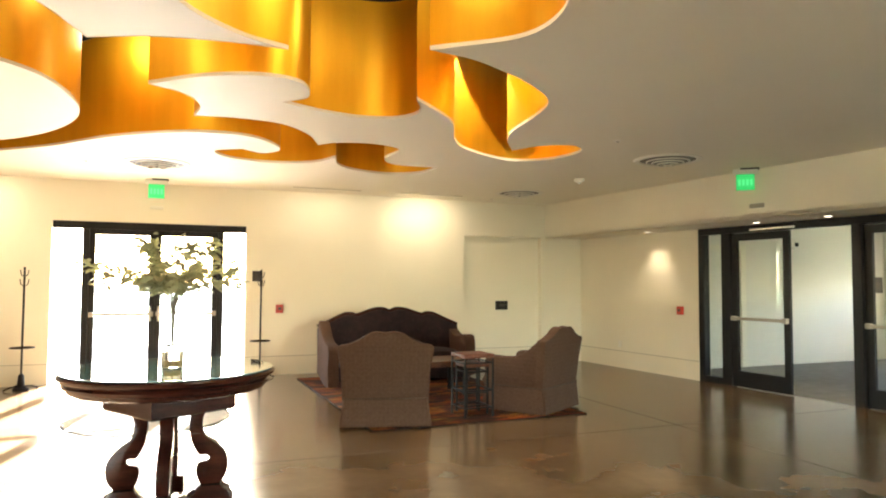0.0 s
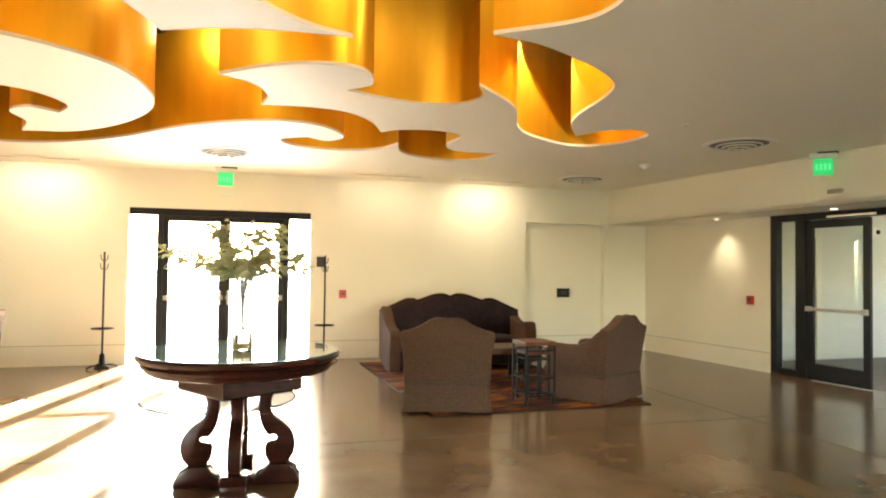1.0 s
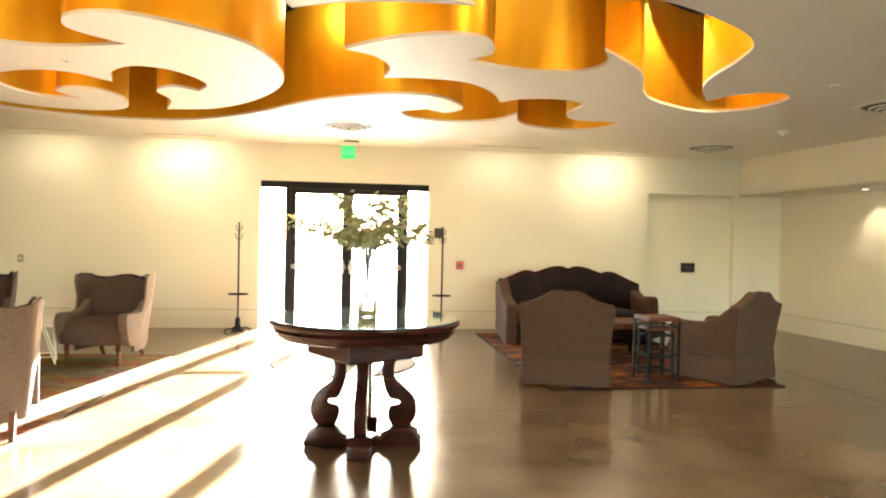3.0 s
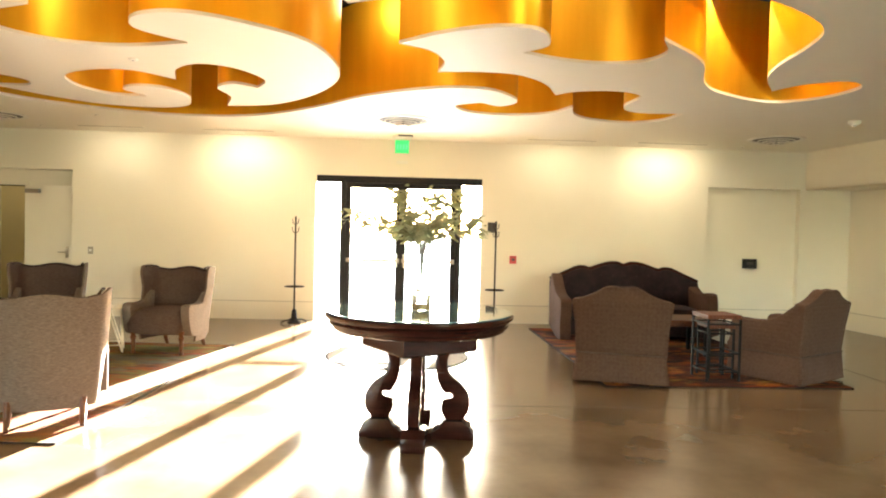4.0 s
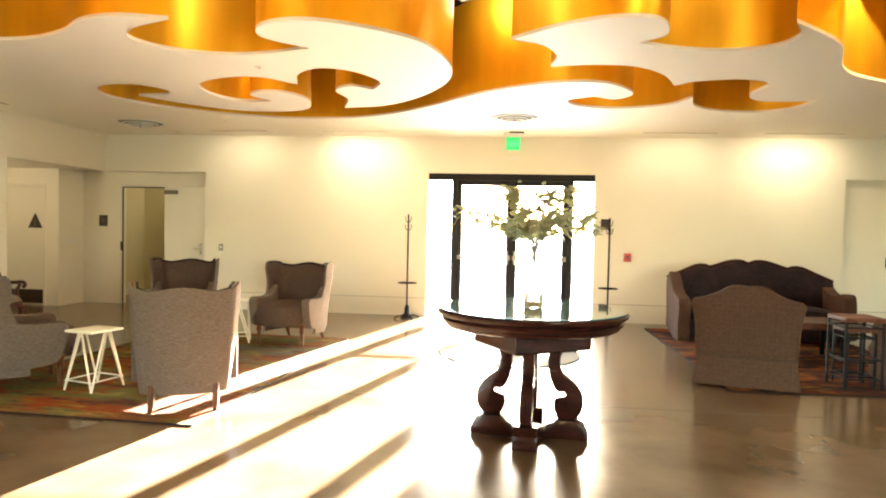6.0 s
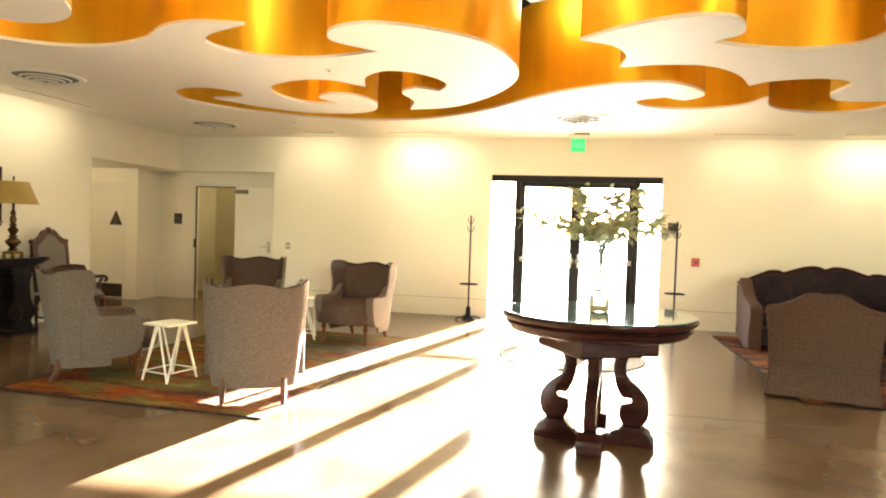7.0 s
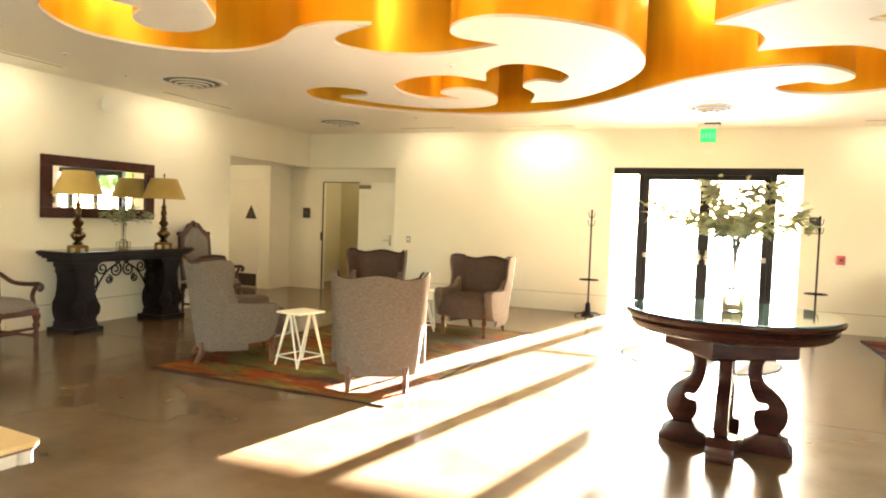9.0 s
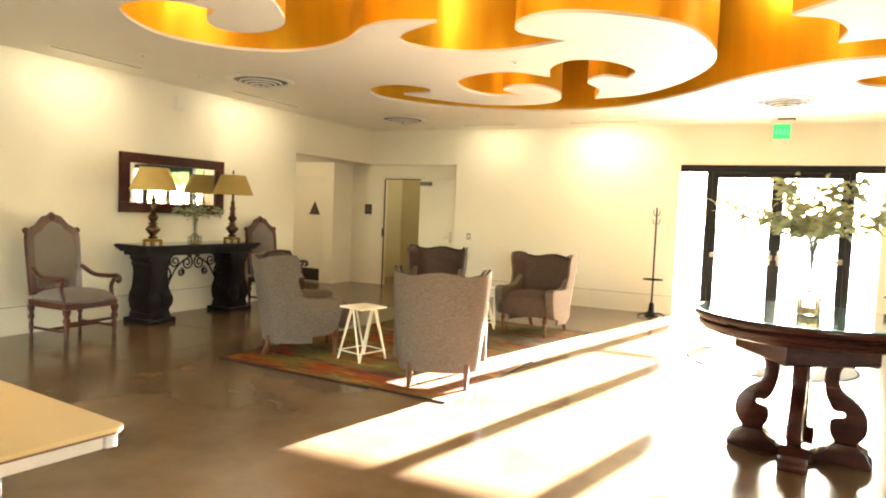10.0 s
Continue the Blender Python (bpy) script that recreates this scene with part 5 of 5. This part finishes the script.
part("tabletop", rounded_sheet(-1.5, 0.0, -0.76, 0.0, 0.726, 0.74, 0.035), M_LAMINATE, ft, smooth=True, bevel=0.003)
part("edge_band", rounded_sheet(-1.494, -0.006, -0.754, -0.006, 0.716, 0.7255, 0.032), mat("red_brown_edge_band", (0.16, 0.06, 0.035), 0.5, fine=90), ft, "thin red-brown edge band")
M_APRON = mat("pale_metal_apron", (0.74, 0.66, 0.60), 0.3, metal=0.25, fine=120)
ap = bmesh.new()
add_box(ap, -1.46, -0.06, -0.040, -0.020, 0.672, 0.715)
add_box(ap, -1.46, -0.06, -0.740, -0.720, 0.672, 0.715)
add_box(ap, -0.040, -0.020, -0.700, -0.075, 0.672, 0.715)
add_box(ap, -1.48, -1.46, -0.700, -0.075, 0.672, 0.715)
part("apron", ap, M_APRON, ft, bevel=0.003)
for x in (-1.47, -0.042):
    for y in (-0.73, -0.042):
        part("corner_cap", rounded_sheet(x - 0.024, x + 0.024, y - 0.024, y + 0.024, 0.670, 0.7155, 0.016), M_APRON, ft, "rounded bright corner cap", smooth=True)
M_TABLELEG = mat("brown_metal_leg", (0.07, 0.035, 0.025), 0.4)
for x in (-1.44, -0.06):
    part("leg", tube([(x, -0.38, 0.03), (x, -0.38, 0.715)], 0.018, 10), M_TABLELEG, ft, smooth=True)
    part("foot_bar", tube([(x, -0.70, 0.016), (x, -0.06, 0.016)], 0.016, 10), M_TABLELEG, ft, smooth=True)


# ---- fittings ----
def ceiling_vent(m):
    e = thing("ceiling_vent", m, "round white stepped ceiling air diffuser", "air vent", "round ceiling vents")
    part("rim", lathe([(0.40, -0.001), (0.396, -0.012), (0.375, -0.020), (0.335, -0.016), (0.325, -0.004), (0.325, -0.001)], 48, hollow=True), M_WHITE, e, smooth=True)
    for r, z in ((0.245, -0.026), (0.180, -0.042), (0.118, -0.058)):
        part("ring", lathe([(r + 0.010, z + 0.006), (r + 0.012, z + 0.002), (r + 0.004, z - 0.010), (r - 0.002, z - 0.008), (r + 0.004, z + 0.004)], 48, hollow=True), M_WHITE, e, smooth=True)
    part("hub", lathe([(0.02, -0.066), (0.056, -0.070), (0.054, -0.076), (0.03, -0.080)], 32), M_WHITE, e, smooth=True)
    part("stem", tube([(0, 0, -0.004), (0, 0, -0.08)], 0.02, 10), M_BLACK, e)
    # no depth here: a dark flat disc gives the duct's shade between the rings
    part("throat", lathe([(0.324, -0.004), (0.324, -0.001)], 40), mat("painted_duct_shade", (0.05, 0.04, 0.034), 0.5), e, "flat dark disc painted as the shade of the duct")
    return e


cv = ceiling_vent(pose(1.11, 9.12, CZ))
for x, y in ((-4.60, 9.76), (6.66, 9.82), (6.84, 6.40), (-4.66, 6.38)):
    copy_thing(cv, pose(x, y, CZ))

M_GREENSIGN = glow_mat("lit_green_sign", (0.03, 0.70, 0.18), 0.010)


def exit_sign(m):
    e = thing("exit_sign", m, "lit green exit sign on a white ceiling mount", "exit sign", "exit signs")
    part("canopy", box(-0.15, 0.15, -0.035, 0.035, -0.075, -0.012), M_WHITE, e, bevel=0.006)
    part("face", box(-0.11, 0.11, -0.012, 0.012, -0.285, -0.080), M_GREENSIGN, e, "glowing green sign face", bevel=0.004)
    bars = bmesh.new()
    for k in range(4):
        add_box(bars, -0.085 + k * 0.047, -0.056 + k * 0.047, -0.0145, -0.0115, -0.225, -0.145)
    part("lettering_bars", bars, glow_mat("pale_green_letters", (0.10, 0.85, 0.30), 0.016), e, "pale green bars")
    part("mount", box(-0.06, 0.165, -0.045, 0.045, -0.020, 0.0), M_BLACK, e, "black mounting plate")
    part("bottom_rail", box(-0.095, 0.095, -0.014, 0.014, -0.298, -0.286), M_WHITE, e)
    return e


ex = exit_sign(pose(1.08, 10.62, CZ))
copy_thing(ex, pose(8.17, 6.50, CZ, 0, 0, -42))


def plate(name, m, w, h, d, material, label, category, group="", inset=None):
    """A small wall plate that faces -y in its own frame."""
    e = thing(name, m, label, category, group)
    part("body", box(-w / 2, w / 2, -d, -0.001, -h / 2, h / 2), material, e, bevel=min(w, h, d) * 0.18)
    if inset:
        part("inset", box(-w * 0.22, w * 0.22, -d - 0.006, -d + 0.001, -h * 0.12, h * 0.18), inset, e)
    return e


FACE_E = RW @ pose(0.80, -2.63, 1.08, 0, 0, -90)
plate("fire_alarm_pull", pose(2.96, YB, 1.07), 0.115, 0.135, 0.05, M_RED, "red fire alarm pull station on the wall", "fire alarm", "fire alarm pulls", M_DARKPLATE)
plate("fire_alarm_pull", FACE_E, 0.115, 0.135, 0.05, M_RED, "red fire alarm pull station on the wall", "fire alarm", "fire alarm pulls", M_DARKPLATE)
plate("control_panel", pose(7.06, YB + 0.11, 1.09), 0.24, 0.165, 0.05, M_BLACK, "black wall-mounted control panel in the niche", "control panel", "", M_DARKPLATE)
plate("wall_plaque", pose(2.60, YB, 1.60), 0.15, 0.17, 0.015, M_DARKPLATE, "dark brown plaque on the cream wall", "sign")
plate("light_switch", pose(-3.94, YB, 1.07), 0.08, 0.12, 0.012, mat("brushed_plate", (0.36, 0.32, 0.24), 0.4, metal=0.5), "small metal light switch plate", "light switch", "", M_WHITE)
plate("room_sign", pose(-6.27, YB + 0.22, 1.49), 0.16, 0.20, 0.012, M_DARKPLATE, "dark square sign with pale raised bars", "sign", "", M_PIPING)
plate("switch_pair", pose(-6.66, 11.10, 1.12, 0, 0, 90), 0.16, 0.11, 0.012, M_WHITE, "cream double switch plate in the recess", "light switch")
plate("wall_strobe", pose(XL, 6.40, 2.78, 0, 0, 90), 0.12, 0.16, 0.05, M_WHITE, "small white alarm strobe high on the wall", "alarm strobe", "", M_WHITE)
plate("emergency_light", RW @ pose(0.0, -4.72, 2.53, 0, 0, -90), 0.20, 0.055, 0.04, M_BAR, "small beige sensor bar over the glazed doors", "sensor")
plate("sensor_bar", pose(1.08, YB, 2.64), 0.19, 0.05, 0.035, M_WHITE, "small cream sensor bar over the entrance", "sensor")
plate("wall_socket", RW @ pose(0.80, -1.18, 0.42, 0, 0, -90), 0.075, 0.115, 0.01, M_WHITE, "white wall socket above the base panel", "socket")
plate("wall_sign", pose(14.56, 9.35, 1.50), 0.34, 0.32, 0.02, M_DARKPLATE, "dark rectangular sign on the vestibule wall", "sign", "", M_PIPING)
tri = thing("restroom_sign", pose(-7.12, 10.775, 1.47), "dark triangular restroom sign with a pale plain shape", "sign")
part("plate", slab([(-0.13, -0.13), (0.13, -0.13), (0.0, 0.13)], -0.014, -0.001), M_DARKPLATE, tri, bevel=0.003)
part("pale_shape", box(-0.018, 0.018, -0.018, -0.013, -0.10, 0.02), M_PIPING, tri)

dome = thing("security_camera", pose(12.27, 9.35, 2.26), "white dome security camera on the vestibule wall", "security camera")
part("housing", lathe([(0.09, 0.0), (0.09, 0.05), (0.06, 0.09), (0.02, 0.10)], 20, m=pose(0, 0, 0, 90, 0, 0)), M_WHITE, dome, smooth=True)
part("lens", lathe([(0.04, 0.08), (0.04, 0.115), (0.01, 0.125)], 16, m=pose(0, 0, 0, 90, 0, 0)), M_BLACK, dome, smooth=True)


def small_disc(name, m, r, h, label, category, group, material=None):
    e = thing(name, m, label, category, group)
    part("body", lathe([(r, 0.0), (r * 0.95, -h * 0.5), (r * 0.6, -h)], 20), material or M_WHITE, e, smooth=True)
    part("tip", lathe([(r * 0.35, -h), (r * 0.3, -h * 1.3), (r * 0.1, -h * 1.4)], 12), M_STEEL, e)
    return e


small_disc("smoke_detector", pose(6.73, 8.14, CZ), 0.075, 0.05, "white smoke detector on the ceiling", "smoke detector", "smoke detectors")
sp = small_disc("sprinkler_head", pose(5.62, 5.73, CZ), 0.045, 0.014, "small flush sprinkler head in the ceiling", "sprinkler", "sprinkler heads")
for x, y in ((-1.31, 6.26), (-3.11, 9.48), (0.29, 9.30), (-4.95, 4.9), (6.57, 10.68), (-4.48, 10.66), (-5.2, 5.9)):
    copy_thing(sp, pose(x, y, CZ))


def slot(x0, x1, y0, y1):
    e = thing("slot_light", Matrix(), "thin linear ceiling slot, its recess painted as a darker strip", "light slot", "ceiling slots")
    part("slot_frame", box(x0, x1, y0, y1, CZ - 0.006, CZ - 0.001), M_LIP, e)
    # the shade inside the slot is a darker flat strip, not a real recess
    part("slot_gap", box(x0 + 0.012, x1 - 0.012, y0 + 0.012, y1 - 0.012, CZ - 0.008, CZ - 0.005), mat("painted_slot_shade", (0.35, 0.32, 0.26), 0.7), e)
    return e


for x0, x1 in ((4.83, 5.97), (3.05, 4.17), (-3.9, -2.9), (-2.0, -0.9)):
    slot(x0, x1, 10.58, 10.64)
for y0, y1 in ((4.3, 5.4), (6.85, 8.25)):
    slot(-5.60, -5.54, y0, y1)
M_LENS = glow_mat("lit_lamp_lens", (1.0, 0.86, 0.6), 0.15)
for s in (2.15, 4.25, 5.3):
    e = thing("recessed_downlight", RW @ pose(0.56, -s, NZ + 0.004), "small lit recessed downlight in the soffit", "downlight", "soffit downlights")
    part("trim_ring", lathe([(0.065, 0.0), (0.06, -0.006), (0.045, -0.004)], 24, hollow=True), M_WHITE, e)
    part("lens", lathe([(0.044, -0.0045), (0.04, -0.0055)], 20), M_LENS, e, "glowing lens")


# ---- trees and hedge outside ----
def tree(m, h, seed, label):
    rnd = random.Random(seed)
    e = thing("tree", m, label, "tree", "trees outside")
    tr = tube(spline([Vector(q) for q in ((0, 0, 0), (0.1, 0.05, h * 0.25), (-0.05, 0.1, h * 0.5), (0.1, 0, h * 0.8))], step=4), 0.16, 8, taper=lambda t: 1.1 - 0.8 * t)
    for k in range(7):
        a, z = rnd.uniform(0, 6.28), h * rnd.uniform(0.35, 0.7)
        tube([(0, 0, z), (0.9 * math.cos(a), 0.9 * math.sin(a), z + 0.7), (1.7 * math.cos(a), 1.7 * math.sin(a), z + 1.2)], 0.06, 6, tr, lambda t: 1.1 - 0.7 * t)
    part("trunk", tr, M_BARK, e, smooth=True)
    verts, faces = [], []
    for k in range(2600):
        d = Vector((rnd.gauss(0, 1), rnd.gauss(0, 1), rnd.gauss(0, 1))).normalized()
        lump = 0.75 + 0.35 * noise.noise(d * 2.3 + Vector((seed, 0, 0)))
        c = Vector((d.x * h * 0.36, d.y * h * 0.36, h * 0.66 + d.z * h * 0.32)) * 1.0
        c = Vector((0, 0, h * 0.66)) + (c - Vector((0, 0, h * 0.66))) * lump * rnd.uniform(0.55, 1.0)
        u = Vector((rnd.gauss(0, 1), rnd.gauss(0, 1), rnd.gauss(0, 1))).normalized()
        w = u.orthogonal().normalized()
        s = rnd.uniform(0.07, 0.16)
        i = len(verts)
        verts += [c - u * s * 1.5, c + w * s * 0.6, c + u * s * 1.5, c - w * s * 0.6]
        faces.append((i, i + 1, i + 2, i + 3))
    me = bpy.data.meshes.new("crown")
    me.from_pydata([tuple(v) for v in verts], [], faces)
    me.materials.append(M_LEAF)
    cr = new("crown", me)
    cr.parent = e
    return e


for k, (x, y, h) in enumerate(((-15.0, 34.0, 6.5), (21.0, 26.5, 6.0), (27.0, 33.0, 7.0), (33.0, 31.0, 6.5))):
    tree(pose(x, y, -0.31), h, k + 2, "broad leafy green tree on the lawn outside")
